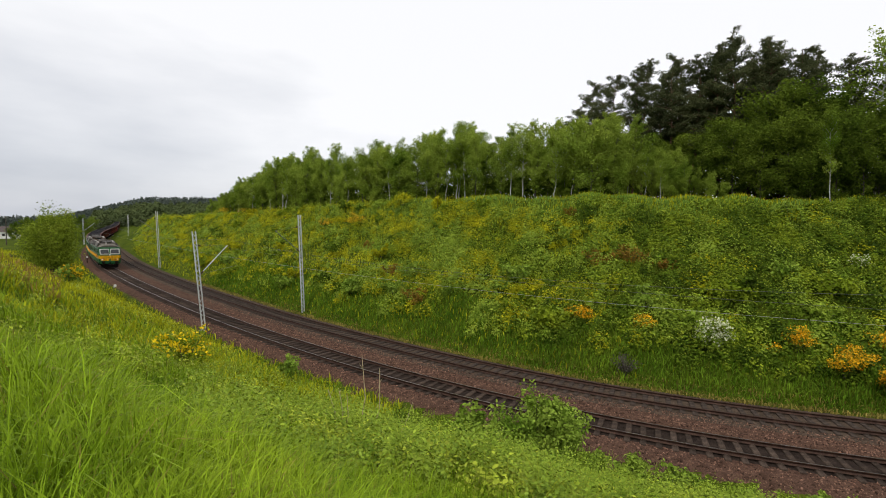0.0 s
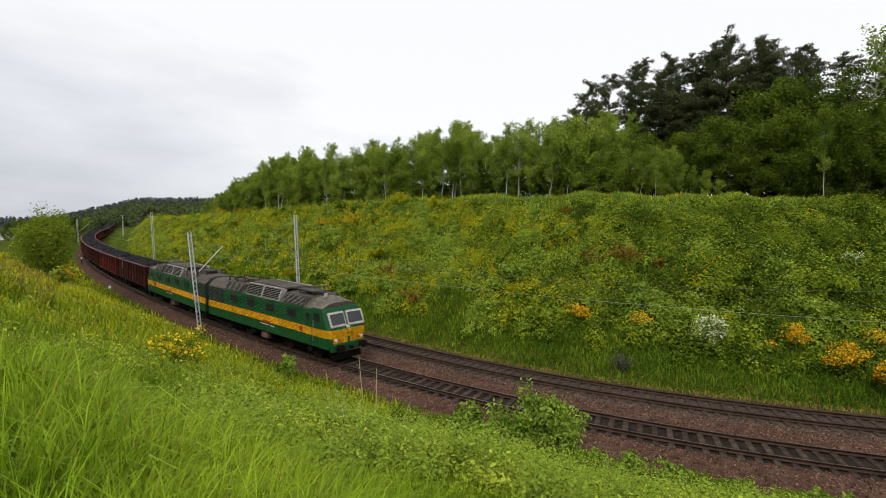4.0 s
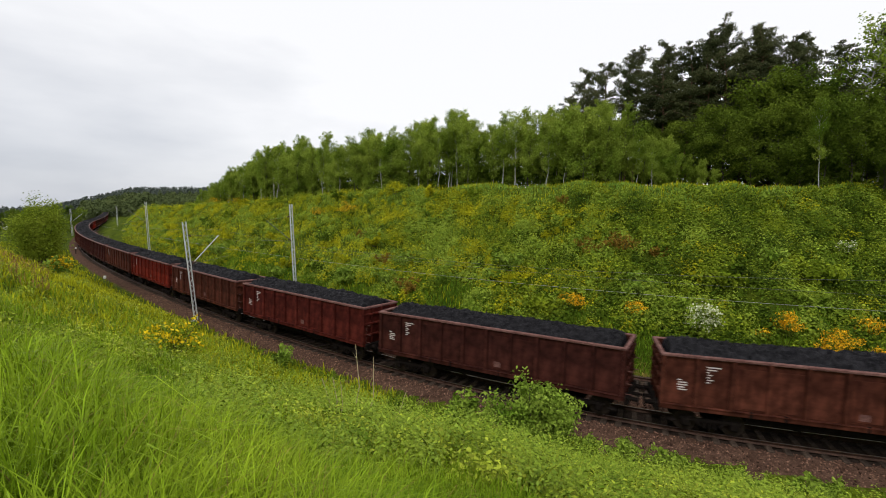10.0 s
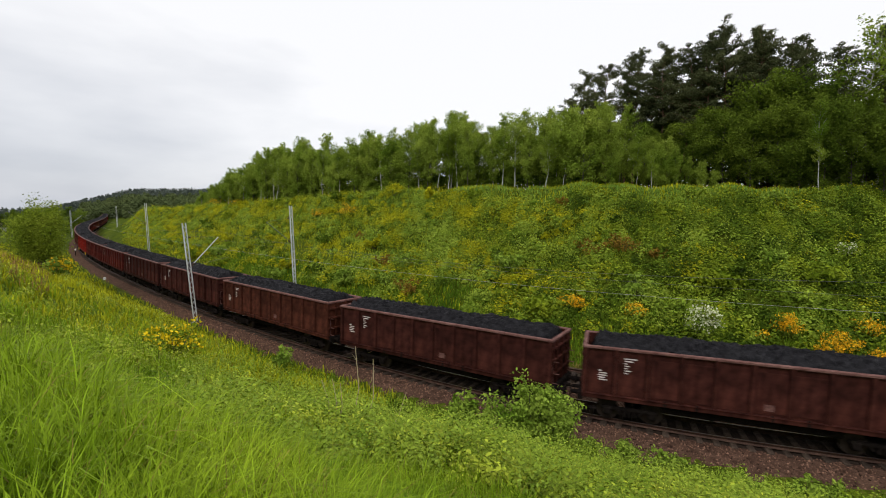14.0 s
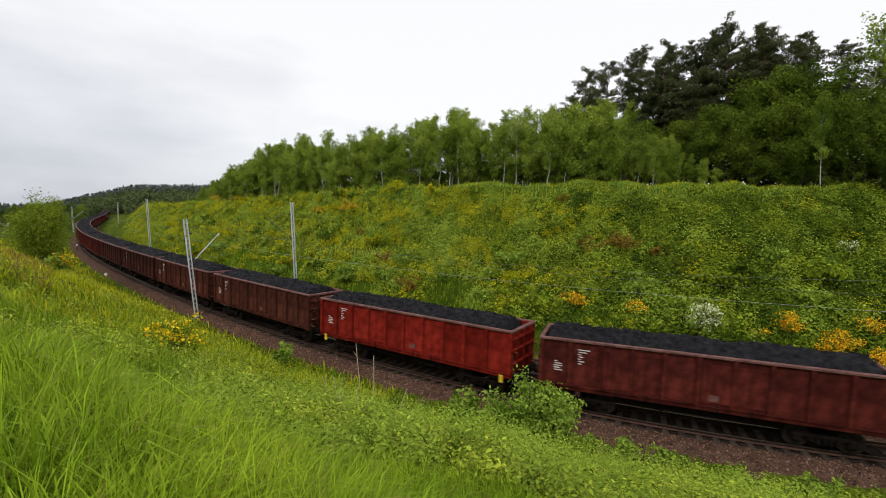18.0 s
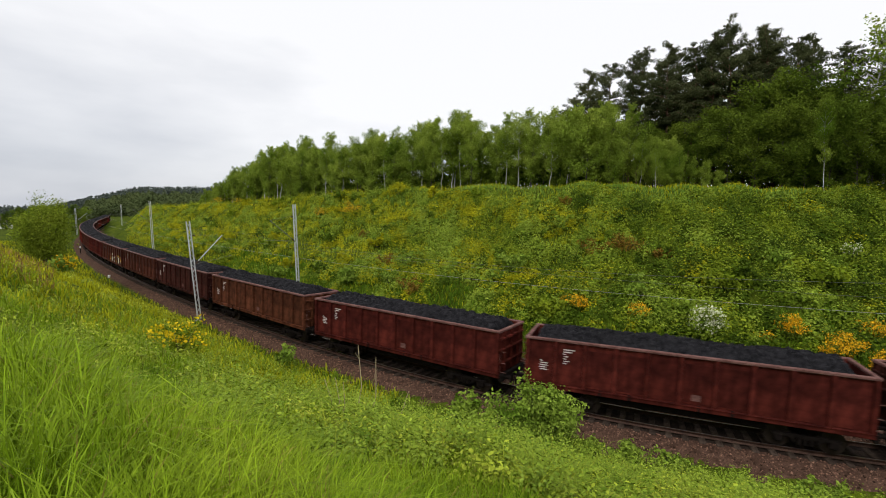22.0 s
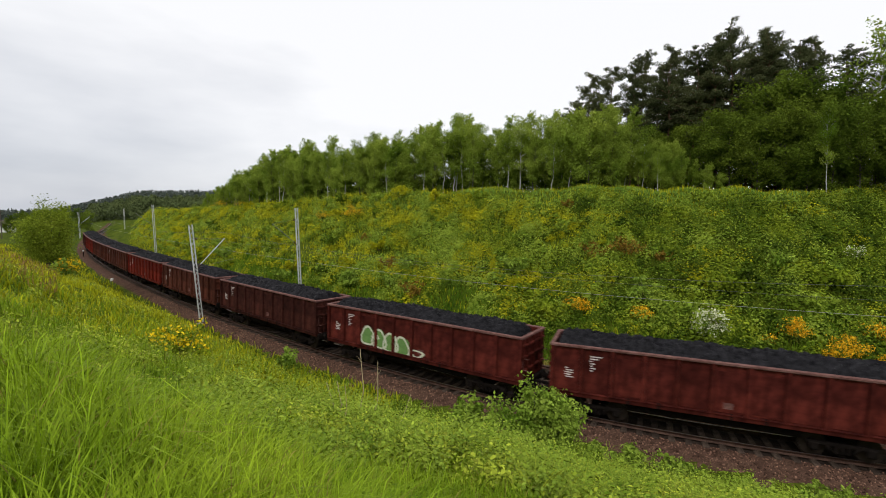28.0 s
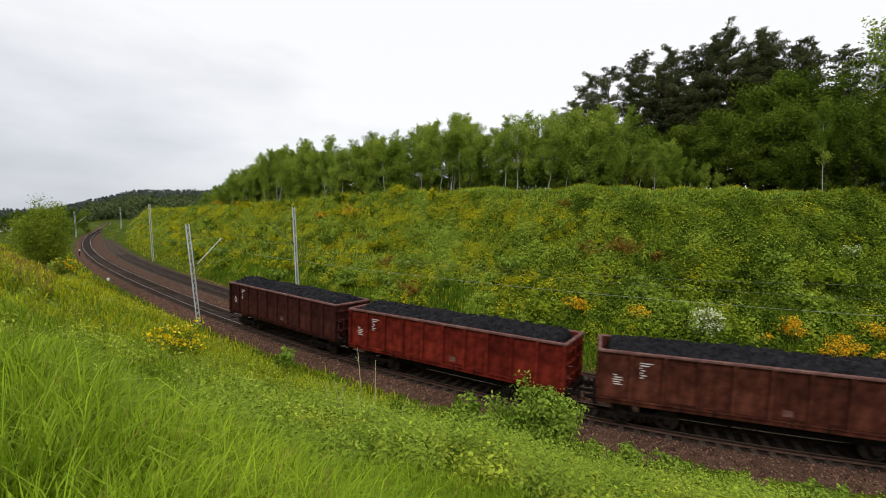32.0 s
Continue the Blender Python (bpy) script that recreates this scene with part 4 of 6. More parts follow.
def vehicle_pose(s, pivot, turn=0):
    """A vehicle centred at s, its two bogies on the track."""
    a, b = on_track(s + pivot), on_track(s - pivot)
    m = (a + b) / 2
    return pose(m[0], m[1], 0, 0, 0, math.degrees(math.atan2(a[1] - b[1], a[0] - b[0])) + turn)


KINDS = "dark maroon dark brown brown dark maroon brown red brown dark dark brown dark dark maroon maroon bright brown brown dark dark maroon maroon rusty dark brown brown maroon brown red maroon maroon dark brown red brown brown red dark".split()
TRAIN = []          # vehicle, offset of its centre behind the nose, pivot, turn


def spray(parent, k):
    """Spray-painted shapes on the near side of a wagon: plain swelling forms, no letters."""
    y = -(HALF_W - 0.088)
    r = random.Random(k)

    def blob(x, z, rx, rz, mat, deep, hole=0.0, turn=0.0):
        bm = bmesh.new()
        n = 22
        wob = [1 + 0.13 * math.sin(3 * a * 6.283 / n + x) + r.uniform(-0.04, 0.04) for a in range(n)]
        pts = [(math.cos(6.283 * a / n) * rx * wob[a], math.sin(6.283 * a / n) * rz * wob[a]) for a in range(n)]
        c, s = math.cos(turn), math.sin(turn)
        ring = [bm.verts.new((p * c - q * s, 0, p * s + q * c)) for p, q in pts]
        if hole:
            inner = [bm.verts.new(v.co * hole) for v in ring]
            for a in range(n):
                bm.faces.new((ring[a], ring[(a + 1) % n], inner[(a + 1) % n], inner[a]))
        else:
            bm.faces.new(ring)
        part("spray_paint", bm, mat, parent, m=pose(x, y - 0.002 * deep, z))

    if k == 27:
        for x, z, rx, rz, mat, deep, hole, turn in ((0.4, 1.62, .5, .34, "tag_orange", 1, 0, .4), (0.95, 1.95, .40, .46, "marking", 2, .55, .3), (1.05, 1.5, .46, .3, "marking", 3, .5, -.2), (2.1, 1.65, .55, .40, "loco_dark", 1, 0, .2), (2.15, 1.68, .45, .32, "marking", 2, .6, .3),
                                                    (2.9, 1.75, .26, .55, "tag_orange", 2, 0, .1), (3.2, 1.5, .3, .42, "loco_dark", 3, .5, 0), (4.05, 1.75, .36, .52, "marking", 2, .45, .15), (4.9, 1.75, .5, .34, "marking", 3, .62, -.3), (4.6, 2.28, 1.0, .07, "tag_orange", 4, 0, -.05), (5.6, 1.75, .9, .08, "tag_orange", 4, 0, -.7)):
            blob(x * 1.15 - 0.75, z - 0.08, rx * 1.18, rz * 1.1, M[{"marking": "tag_cream"}.get(mat, mat)], deep, hole, turn)
    elif k == 32:
        for i, x in enumerate((-3.2, -2.35, -1.5, -0.7)):
            blob(x, 1.85 - 0.08 * i, 0.56, 0.56, M["tag_green"], 1)
            blob(x, 1.85 - 0.08 * i, 0.56, 0.58, M["tag_white"], 2, 0.80, 0.3 * i)
        blob(0.35, 1.45, 0.5, 0.22, M["tag_white"], 2, 0.6)
        blob(-1.2, 1.75, 0.16, 0.42, M["tag_white"], 3, 0.5)
        blob(-2.6, 1.9, 0.3, 0.14, M["tag_white"], 3, 0.5)
    elif k == 21:
        blob(-0.5, 1.75, 0.32, 0.25, M["loco_red"], 1)
    elif k == 17:
        for x in (-BODY_L / 2 + 0.5, BODY_L / 2 - 0.5):
            part("corner_cap", box((0.20, 0.12, 0.40), (0, 0, 0), 0.04), M["yellow"], parent, "yellow painted cap", m=pose(x, -HALF_W + 0.02, 0.98))


def build_train():
    COAL.extend(coal_mesh(k) for k in range(5))
    half = build_loco_half()
    tagged(half, "green and yellow electric locomotive half with sooty grey roof", "locomotive", "halves of the twin locomotive")
    TRAIN.append((half, 8.6, 4.3, 0))
    TRAIN.append((copy_thing(half, pose(0, 0, 0)), 25.8, 4.3, 180))
    first = build_wagon()
    words = {"dark": "dark brown", "brown": "brown", "rusty": "rusty brown", "maroon": "maroon", "red": "red", "bright": "bright red"}
    for k in range(40):
        w = first if k == 0 else copy_thing(first, pose(0, 0, 0))
        kind = KINDS[k]
        for o in w.children:
            nm = o.name.split(".")[0]
            if nm in ("side_wall", "bottom_sill", "side_post", "end_wall", "end_rib", "end_post", "side_door", "side_panel"):
                o.material_slots[0].link = "OBJECT"
                o.material_slots[0].material = PAINT[kind]
            elif nm == "coal_load":
                o.data = COAL[(k * 3) % 5]
                if not o.data.materials:
                    o.data.materials.append(M["coal"])
        extra = {27: ", orange and white graffiti", 32: ", green and white graffiti"}.get(k, "")
        tagged(w, "%s open wagon heaped with black coal%s" % (words[kind], extra), "freight wagon", "wagons of the coal train")
        spray(w, k)
        TRAIN.append((w, LOCO_L + WAGON_L * (k + 0.5), 4.5, 0))


build_train()


# ---------------------------------------------------------------- masts and wires
def build_mast(s, d, height, reach, lean=0.0, arm=True):
    """A lattice mast of two channels with lacing, and a bracket towards the track."""
    q = on_track(s, d)
    z = float(ground_z([q[0]], [q[1]])[0])
    mast = new("catenary_mast")
    turn = math.degrees(heading(s)) + (90 if reach > 0 else -90)
    mast.matrix_basis = pose(q[0], q[1], z - 0.1, 0, 0, turn) @ pose(0, 0, 0, 0, lean, 0)
    tagged(mast, "grey galvanised lattice mast carrying the overhead wires", "catenary mast", "catenary masts along the line")
    part("footing", box((0.6, 0.5, 0.4), (0, 0, -0.10), 0.05), M["concrete"], mast)
    for x in (-0.15, 0.15):
        bm = bmesh.new()
        bm_box(bm, (0.012, 0.12, height), (0, 0, height / 2))
        for y in (-0.055, 0.055):
            bm_box(bm, (0.06, 0.012, height), (-0.03 if x > 0 else 0.03, y, height / 2))
        part("channel", bm, M["galvanised"], mast, m=pose(x, 0, 0.0))
    bm = bmesh.new()
    k = int(height / 0.42)
    for i in range(k):
        za, zb = 0.3 + i * (height - 0.4) / k, 0.3 + (i + 1) * (height - 0.4) / k
        e = 1 if i % 2 else -1
        for y in (-0.05, 0.05):
            bm_rod(bm, (-0.14 * e, y, za), (0.14 * e, y, zb), 0.016, sides=4)
    part("lacing", bm, M["galvanised"], mast)
    if arm:
        r = abs(reach)
        part("strut", rod((0.38, 0, height - 3.3), (r * 0.8, 0, height - 1.4), 0.036), M["galvanised"] if reach > 0 else M["wire"], mast)
        part("registration_arm", rod((0.1, 0, height - 3.5), (r, 0, height - 3.2), 0.011), M["wire"], mast)
        part("insulator", rod((0.08, 0, height - 3.6), (0.42, 0, height - 3.28), 0.06, 0.06, 8), M["insulator"], mast)
        part("insulator", rod((0.08, 0, height - 1.1), (0.40, 0, height - 1.2), 0.06, 0.06, 8), M["insulator"], mast)
        part("top_tie", rod((0.1, 0, height - 1.1), (r * 0.8, 0, height - 1.4), 0.009), M["wire"], mast)
    return mast


def build_wire(d, z, sag, label, mat, s0=-260, s1=120, span=50.0):
    s = np.arange(s0, s1, 2.0)
    u = ((s - 2.0) % span) / span
    zz = z - sag * 4 * u * (1 - u)
    k = 5
    a = np.linspace(0, 2 * np.pi, k, endpoint=False)
    P = np.stack([on_track(s, d + 0.0055 * math.cos(t), zz + 0.0055 * math.sin(t)) for t in a], 1)
    i = np.arange(len(s) - 1)[:, None] * k
    j = np.arange(k)
    f = np.stack([i + j, i + (j + 1) % k, i + k + (j + 1) % k, i + k + j], -1).reshape(-1, 4)
    w = mesh_part("overhead_wire", raw_mesh("overhead_wire", P.reshape(-1, 3), f, 4), M[mat])
    tagged(w, label, "wire", "overhead wires", "structure")


def build_electrics():
    build_mast(-46.9, -2.3, 8.2, 3.2, -5.4)
    build_mast(-48.0, GAP + 2.9, 9.9, -3.2, 3.2)
    build_mast(-99.0, GAP + 2.6, 10.0, -3.2, 2.5)
    build_mast(-174.0, -3.0, 8.0, 3.2, -2.0)
    build_mast(-196.0, GAP + 2.6, 9.0, -3.2, 1.0)
    build_wire(0.0, 5.5, 0.0, "taut contact wire over the near track", "contact_wire")
    build_wire(GAP, 5.5, 0.0, "taut contact wire over the far track", "wire")
    build_wire(0.1, 7.0, 0.7, "sagging carrier cable over the near track", "wire")


build_electrics()


# ---------------------------------------------------------------- trees
def tube(bm, pts, radii, sides=7):
    rings = []
    for i, (q, r) in enumerate(zip(pts, radii)):
        d = (Vector(pts[min(i + 1, len(pts) - 1)]) - Vector(pts[max(i - 1, 0)])).normalized()
        x = d.orthogonal().normalized()
        y = d.cross(x)
        rings.append([bm.verts.new(Vector(q) + (x * math.cos(6.283 * k / sides) + y * math.sin(6.283 * k / sides)) * r) for k in range(sides)])
    for a, b in zip(rings, rings[1:]):
        for k in range(sides):
            bm.faces.new((a[k], a[(k + 1) % sides], b[(k + 1) % sides], b[k]))


def shrub_cloud(centres, radius, per, leaf, flat=0.7, seed=1):
    """Leaf positions on many low rounded clumps. Returns points, outward ways and sizes."""
    g = np.random.default_rng(seed)
    n = len(centres)
    idx = np.repeat(np.arange(n), per)
    a = g.normal(0, 1, (len(idx), 3))
    a /= np.linalg.norm(a, axis=1)[:, None]
    a[:, 2] = np.abs(a[:, 2])
    rr = np.asarray(radius)[idx][:, None] * g.uniform(0.55, 1.15, (len(idx), 1))
    at = centres[idx] + a * rr * np.array([1, 1, flat])
    return at, a, g.uniform(0.6, 1.4, len(idx)) * leaf


def tree_pattern(seed, h, width, leaf, count, bark, leaves, low=0.25, pine=False, airy=False):
    """A tree: tapered bent trunk, limbs with twigs, and clumps of leaves along them."""
    r = random.Random(seed)
    t = new("pine_tree" if pine else "tree")
    bm = bmesh.new()
    pts = [Vector((r.uniform(-1, 1) * 0.010 * h * k ** 0.7, r.uniform(-1, 1) * 0.010 * h * k ** 0.7, h * k / 6 - 0.3 * (k == 0))) for k in range(7)]
    thick = 0.0075 if not pine else 0.0095
    tube(bm, pts, [h * thick * (1 - k / 6.6) + 0.012 for k in range(7)])
    clumps = []
    limbs = 56 if pine else 40
    for i in range(limbs):
        u = low + (0.985 - low) * (i + r.random()) / limbs
        k = min(int(u * 6), 5)
        p = pts[k].lerp(pts[k + 1], u * 6 - k)
        a = r.uniform(0, 6.283)
        v = (u - low) / (1 - low)
        if pine:
            reach = width * (0.14 + 0.86 * (1 - v) ** 0.5 * min(1.0, 0.5 + 1.5 * v)) * r.uniform(0.35, 1.25)
            rise = 0.08 + 0.6 * v
        else:
            reach = width * (0.18 + 0.85 * math.sin(math.pi * (0.16 + 0.78 * v))) * r.uniform(0.5, 1.2)
            rise = 0.5 + 0.7 * v
        e = p + Vector((math.cos(a), math.sin(a), rise)) * reach
        tube(bm, [p, p.lerp(e, 0.5) + Vector((0, 0, 0.05 * reach)), e], [0.005 * h * (1.1 - v), 0.0032 * h * (1.1 - v), 0.008], 4)
        for w in ((0.35, 0.6, 0.82, 1.0) if not pine else (0.35, 0.6, 0.8, 1.0)):
            c = p.lerp(e, w) + Vector((r.uniform(-1, 1), r.uniform(-1, 1), r.uniform(-0.4, 0.4))) * reach * 0.22
            clumps.append((c, (reach * (0.30 if not pine else 0.19) + (0.16 if not pine else 0.20)) * r.uniform(0.6, 1.3)))
    for w in range(4):
        clumps.append((pts[6] - Vector((r.uniform(-0.2, 0.2), r.uniform(-0.2, 0.2), w * 0.03 * h)), width * (0.10 + 0.06 * w)))
    part("trunk", bm, bark, t, smooth=True)
    g = np.random.default_rng(seed)
    c = np.array([q[0] for q in clumps])
    rad = np.array([q[1] for q in clumps])
    weight = rad ** 2 / (rad ** 2).sum()
    j = g.choice(len(c), count, p=weight)
    off = g.normal(0, 1, (count, 3))
    off /= np.linalg.norm(off, axis=1)[:, None]
    off = off * (g.uniform(0.15, 1.1, count) ** (0.5 if not airy else 0.8))[:, None] * rad[j][:, None]
    off[:, 2] *= 0.5 if pine else 0.8
    at = c[j] + off
    mesh_part("crown", leaf_mesh("crown", at, off / rad[j][:, None] + np.array([0, 0, 0.5]), g.uniform(0.6, 1.4, count) * leaf, 1.4 if not pine else 2.6), leaves, t)
    return t


def plant(pattern, x, y, scale, turn, sink=0.12, wide=1.0):
    z = float(ground_z([x], [y])[0])
    o = copy_thing(pattern, pose(x, y, z - sink, random.uniform(-3, 3), random.uniform(-3, 3), turn))
    o.scale = (scale * wide, scale * wide, scale)
    return o


def away_at(side, r):
    """The spot r metres from the camera's foot, side degrees to the right of straight ahead."""
    a = radians(side)
    return math.sin(a) * r, math.cos(a) * r


def build_trees():
    r = random.Random(5)
    birch = [tree_pattern(k, 10.0, 1.45, 0.12, 7200, M["birch_bark"], M["aspen"], 0.34) for k in (11, 12, 27)]
    aspen = [tree_pattern(k, 10.0, 1.75, 0.125, 8500, M["bark"], M["aspen"], 0.16) for k in (13, 14, 15)]
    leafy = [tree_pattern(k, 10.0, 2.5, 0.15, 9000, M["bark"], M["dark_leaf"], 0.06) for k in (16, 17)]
    bushy = [tree_pattern(k, 6.0, 1.7, 0.13, 7000, M["bark"], M["aspen"], 0.03) for k in (18, 19)]
    pines = [tree_pattern(k, 18.0, 2.9, 0.085, 15000, M["pine_bark"], M["needle"], q, True) for k, q in ((21, 0.42), (22, 0.32), (23, 0.48), (24, 0.24))]
    airy = [tree_pattern(26, 18.0, 3.0, 0.20, 1900, M["birch_bark"], M["aspen"], 0.35, airy=True)]
    for p in birch:
        tagged(p, "slender young birch with pale bark and light green leaves", "tree", "young trees above the cutting")
    for p in aspen:
        tagged(p, "young broadleaf tree in fresh green leaf", "tree", "young trees above the cutting")
    for p in leafy:
        tagged(p, "dense dark green broadleaf tree at the wood's edge", "tree", "trees under the pines")
    for p in bushy:
        tagged(p, "low bushy broadleaf tree in fresh green leaf", "tree", "bushy trees at the wood's edge")
    for p in pines:
        tagged(p, "tall scots pine with a bare reddish trunk and dark crown", "pine tree", "pines above the cutting")
    tagged(airy[0], "tall thin-leaved birch seen against the sky", "tree", "birches beside the pines")
    size = {p.name: h for ps, h in ((birch, 10.4), (aspen, 10.4), (leafy, 10.6), (bushy, 6.6), (pines, 18.3), (airy, 18.5)) for p in ps}
    used = set()

    def put(p, x, y, height, wide=1.0):
        k = height / size[p.name]
        if p.name in used:
            return plant(p, x, y, k, r.uniform(0, 360), wide=wide)
        used.add(p.name)
        p.matrix_basis = pose(x, y, float(ground_z([x], [y])[0]) - 0.12, 0, 0, r.uniform(0, 360))
        p.scale = (k * wide, k * wide, k)

    # the young wood along the crest, lower towards the far end
    for d0, d1, step, more in ((29.5, 32, 2.5, -1.9), (32, 36, 2.5, -0.3), (36.5, 42, 3.4, 1.2)):
        s = -196.0
        while s < -27:
            x, y, _ = on_line(s, r.uniform(d0, d1))
            h = float(np.interp(s, [-196, -163, -134, -115, -101, -93, -80, -60, -48, -30], [5.5, 8.6, 10.8, 11.6, 13.6, 11.2, 10.2, 10.6, 10.0, 9.4]))
            put(r.choice(birch + aspen), x, y, (h + more) * r.uniform(0.78, 1.14), r.uniform(0.75, 1.2))
            s += r.uniform(0.6, 1.4) * step
    s = -190.0
    while s < -27:
        x, y, _ = on_line(s, r.uniform(29.0, 34.0))
        put(r.choice(bushy + leafy), x, y, r.uniform(1.4, 3.6), r.uniform(1.0, 1.6))
        s += r.uniform(2.6, 6.0)
    # bushes between the young wood and the pines
    for side, far, h in ((15, 56, 7.4), (17, 53, 7.0), (18.5, 57, 8.2), (19.5, 53, 6.8), (21, 55, 7.2), (22.3, 53, 6.4), (23.4, 56, 6.6), (24.6, 53, 5.6), (25.6, 55, 5.9), (26.6, 53, 4.8), (27.8, 54, 4.2), (29.0, 53, 2.9), (30.2, 53, 1.9)):
        x, y = away_at(side, far)
        put(r.choice(bushy + aspen), x, y, h * r.uniform(0.75, 1.3), r.uniform(0.6, 0.95))
        x, y = away_at(side + r.uniform(-0.9, 0.9), far + r.uniform(-2.5, 2.5))
        put(r.choice(bushy + birch), x, y, h * r.uniform(0.5, 1.0), r.uniform(0.7, 1.1))
    # broadleaf wood below and before the pines
    for side, far, h in ((24, 60, 8), (26, 61, 9), (28.0, 58, 7.5), (29.5, 61, 9.5), (31, 58, 8), (32.3, 60, 10), (33.4, 57, 8.5), (34.5, 60, 12.2), (35.6, 57, 9), (36.4, 61, 12.6), (37.4, 57, 8), (38.4, 60, 10.5), (39.2, 57, 8.4), (40.2, 60, 9.5), (41.2, 57, 7.5), (42.2, 59, 9.0), (43.4, 57, 7.5), (44.6, 60, 9), (46.5, 58, 9), (48.5, 58, 9)):
        x, y = away_at(side, far)
        put(r.choice(leafy), x, y, h * r.uniform(0.92, 1.05), r.uniform(0.95, 1.15))
    for side, far, h in ((20, 66, 8), (23, 68, 9), (25.4, 69, 10), (27.5, 68, 11), (30, 70, 12), (32, 70, 12), (34, 70, 12), (36, 69, 12), (38, 70, 12), (40, 68, 11), (42, 69, 11), (44, 68, 11), (46, 68, 11)):
        x, y = away_at(side, far)
        put(r.choice(leafy), x, y, h, 1.35)
    for side, far, h in ((16.6, 62, 14.6), (15.4, 65, 12.4), (19.1, 62, 15.0), (17.9, 66, 12.6), (21.4, 61, 16.2), (22.3, 62, 16.6), (23.9, 64, 15.8), (25.3, 62, 17.2), (26.0, 64, 16.6), (27.1, 62, 16.8), (28.2, 64, 16.6), (29.0, 62, 16.9), (29.9, 64, 18.6), (30.9, 62, 19.2), (31.9, 65, 17.6),
                         (33.0, 63, 17.3), (33.8, 62, 18.0), (34.9, 64, 16.9), (35.8, 62, 16.7), (36.7, 64, 16.4), (37.4, 62, 14.9), (39.6, 62, 15.2), (40.8, 66, 11.5), (43.6, 64, 17), (45.5, 63, 17), (47.5, 64, 17), (27.5, 67, 15.8), (32.4, 68, 17.2), (24.6, 67, 15.0)):
        x, y = away_at(side, far)
        put(r.choice(pines), x, y, h * r.uniform(0.97, 1.03), r.uniform(0.85, 1.1))
    for side, far, h in ((41.9, 63, 17.0), (42.9, 66, 18.4), (44.2, 62, 18.0)):
        x, y = away_at(side, far)
        put(airy[0], x, y, h)
    for side, far, h in ((-41.3, 165, 6.6), (-41.9, 185, 5.2), (-42.2, 188, 4.4), (-40.9, 170, 6.0), (-43.6, 175, 5.0), (-38.4, 180, 8.0), (-37.2, 190, 8.5), (-36.4, 200, 8.0)):
        x, y = away_at(side, far)
        put(leafy[0], x, y, h, 1.2)
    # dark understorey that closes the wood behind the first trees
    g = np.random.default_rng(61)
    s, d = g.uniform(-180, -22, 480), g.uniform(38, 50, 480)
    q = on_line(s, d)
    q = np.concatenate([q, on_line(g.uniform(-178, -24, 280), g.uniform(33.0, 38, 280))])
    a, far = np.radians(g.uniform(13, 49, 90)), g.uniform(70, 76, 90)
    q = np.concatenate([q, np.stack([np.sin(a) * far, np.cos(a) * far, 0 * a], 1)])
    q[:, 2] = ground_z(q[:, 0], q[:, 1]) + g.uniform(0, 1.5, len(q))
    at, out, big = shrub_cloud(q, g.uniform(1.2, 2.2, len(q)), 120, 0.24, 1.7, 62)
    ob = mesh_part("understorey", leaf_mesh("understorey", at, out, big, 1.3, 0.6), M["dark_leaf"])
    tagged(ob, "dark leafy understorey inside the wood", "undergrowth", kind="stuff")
    x, y = away_at(38.9, 54.5)
    put(birch[0], x, y, 8.2, 0.6)


build_trees()


def build_far_wood():
    """The wooded ridge beyond the end of the line: dark conifers above, broadleaf trees before them."""
    def wood(name, n, r0, r1, a0, a1, lo, hi, w0, w1, cards, card, point, mat, label, seed):
        g = np.random.default_rng(seed)
        a, r = np.radians(g.uniform(a0, a1, n)), g.uniform(r0, r1, n)
        x, y = -np.sin(a) * r, np.cos(a) * r
        s, d = to_line(x, y)
        ok = ((np.abs(d) > 10) | (r > 345)) & ~((np.degrees(a) > 40.6) & (r < 330))
        x, y, n = x[ok], y[ok], int(ok.sum())
        z = ground_z(x, y)
        tall, wide = g.uniform(lo, hi, n), g.uniform(w0, w1, n)
        j = np.repeat(np.arange(n), cards)
        u = g.uniform(0.02, 1.0, len(j))
        t = g.uniform(0, 6.283, len(j))
        rad = wide[j] * ((1 - u) ** 0.8 + 0.04 if point else np.sin(np.pi * (0.12 + 0.86 * u)) ** 0.7) * g.uniform(0.6, 1.1, len(j))
        at = np.stack([x[j] + np.cos(t) * rad, y[j] + np.sin(t) * rad, z[j] + tall[j] * u], 1)
        out = np.stack([np.cos(t), np.sin(t), 0.3 + u], 1)
        ob = mesh_part(name, leaf_mesh(name, at, out, g.uniform(0.6, 1.3, len(j)) * card, 1.3, 0.5), M[mat])
        tagged(ob, label, "wood", kind="stuff")
    wood("far_conifer_wood", 4200, 440, 620, 14, 56, 7.5, 12.0, 1.3, 2.4, 40, 1.05, True, "far_wood", "dark coniferous wood along the distant ridge, haze put into its colour", 31)
    wood("far_broadleaf_wood", 1400, 265, 450, 18, 36.3, 6.0, 10.0, 2.2, 3.8, 70, 0.95, False, "far_leaf", "olive-green broadleaf wood at the foot of the ridge", 32)


build_far_wood()


# ---------------------------------------------------------------- plants of the cutting
def bank_points(n, s0, s1, d0, d1, seed):
    g = np.random.default_rng(seed)
    s, d = g.uniform(s0, s1, n), g.uniform(d0, d1, n)
    q = on_line(s, d)
    q = np.stack([q[:, 0], q[:, 1], ground_z(q[:, 0], q[:, 1])], 1)
    return q, s, d


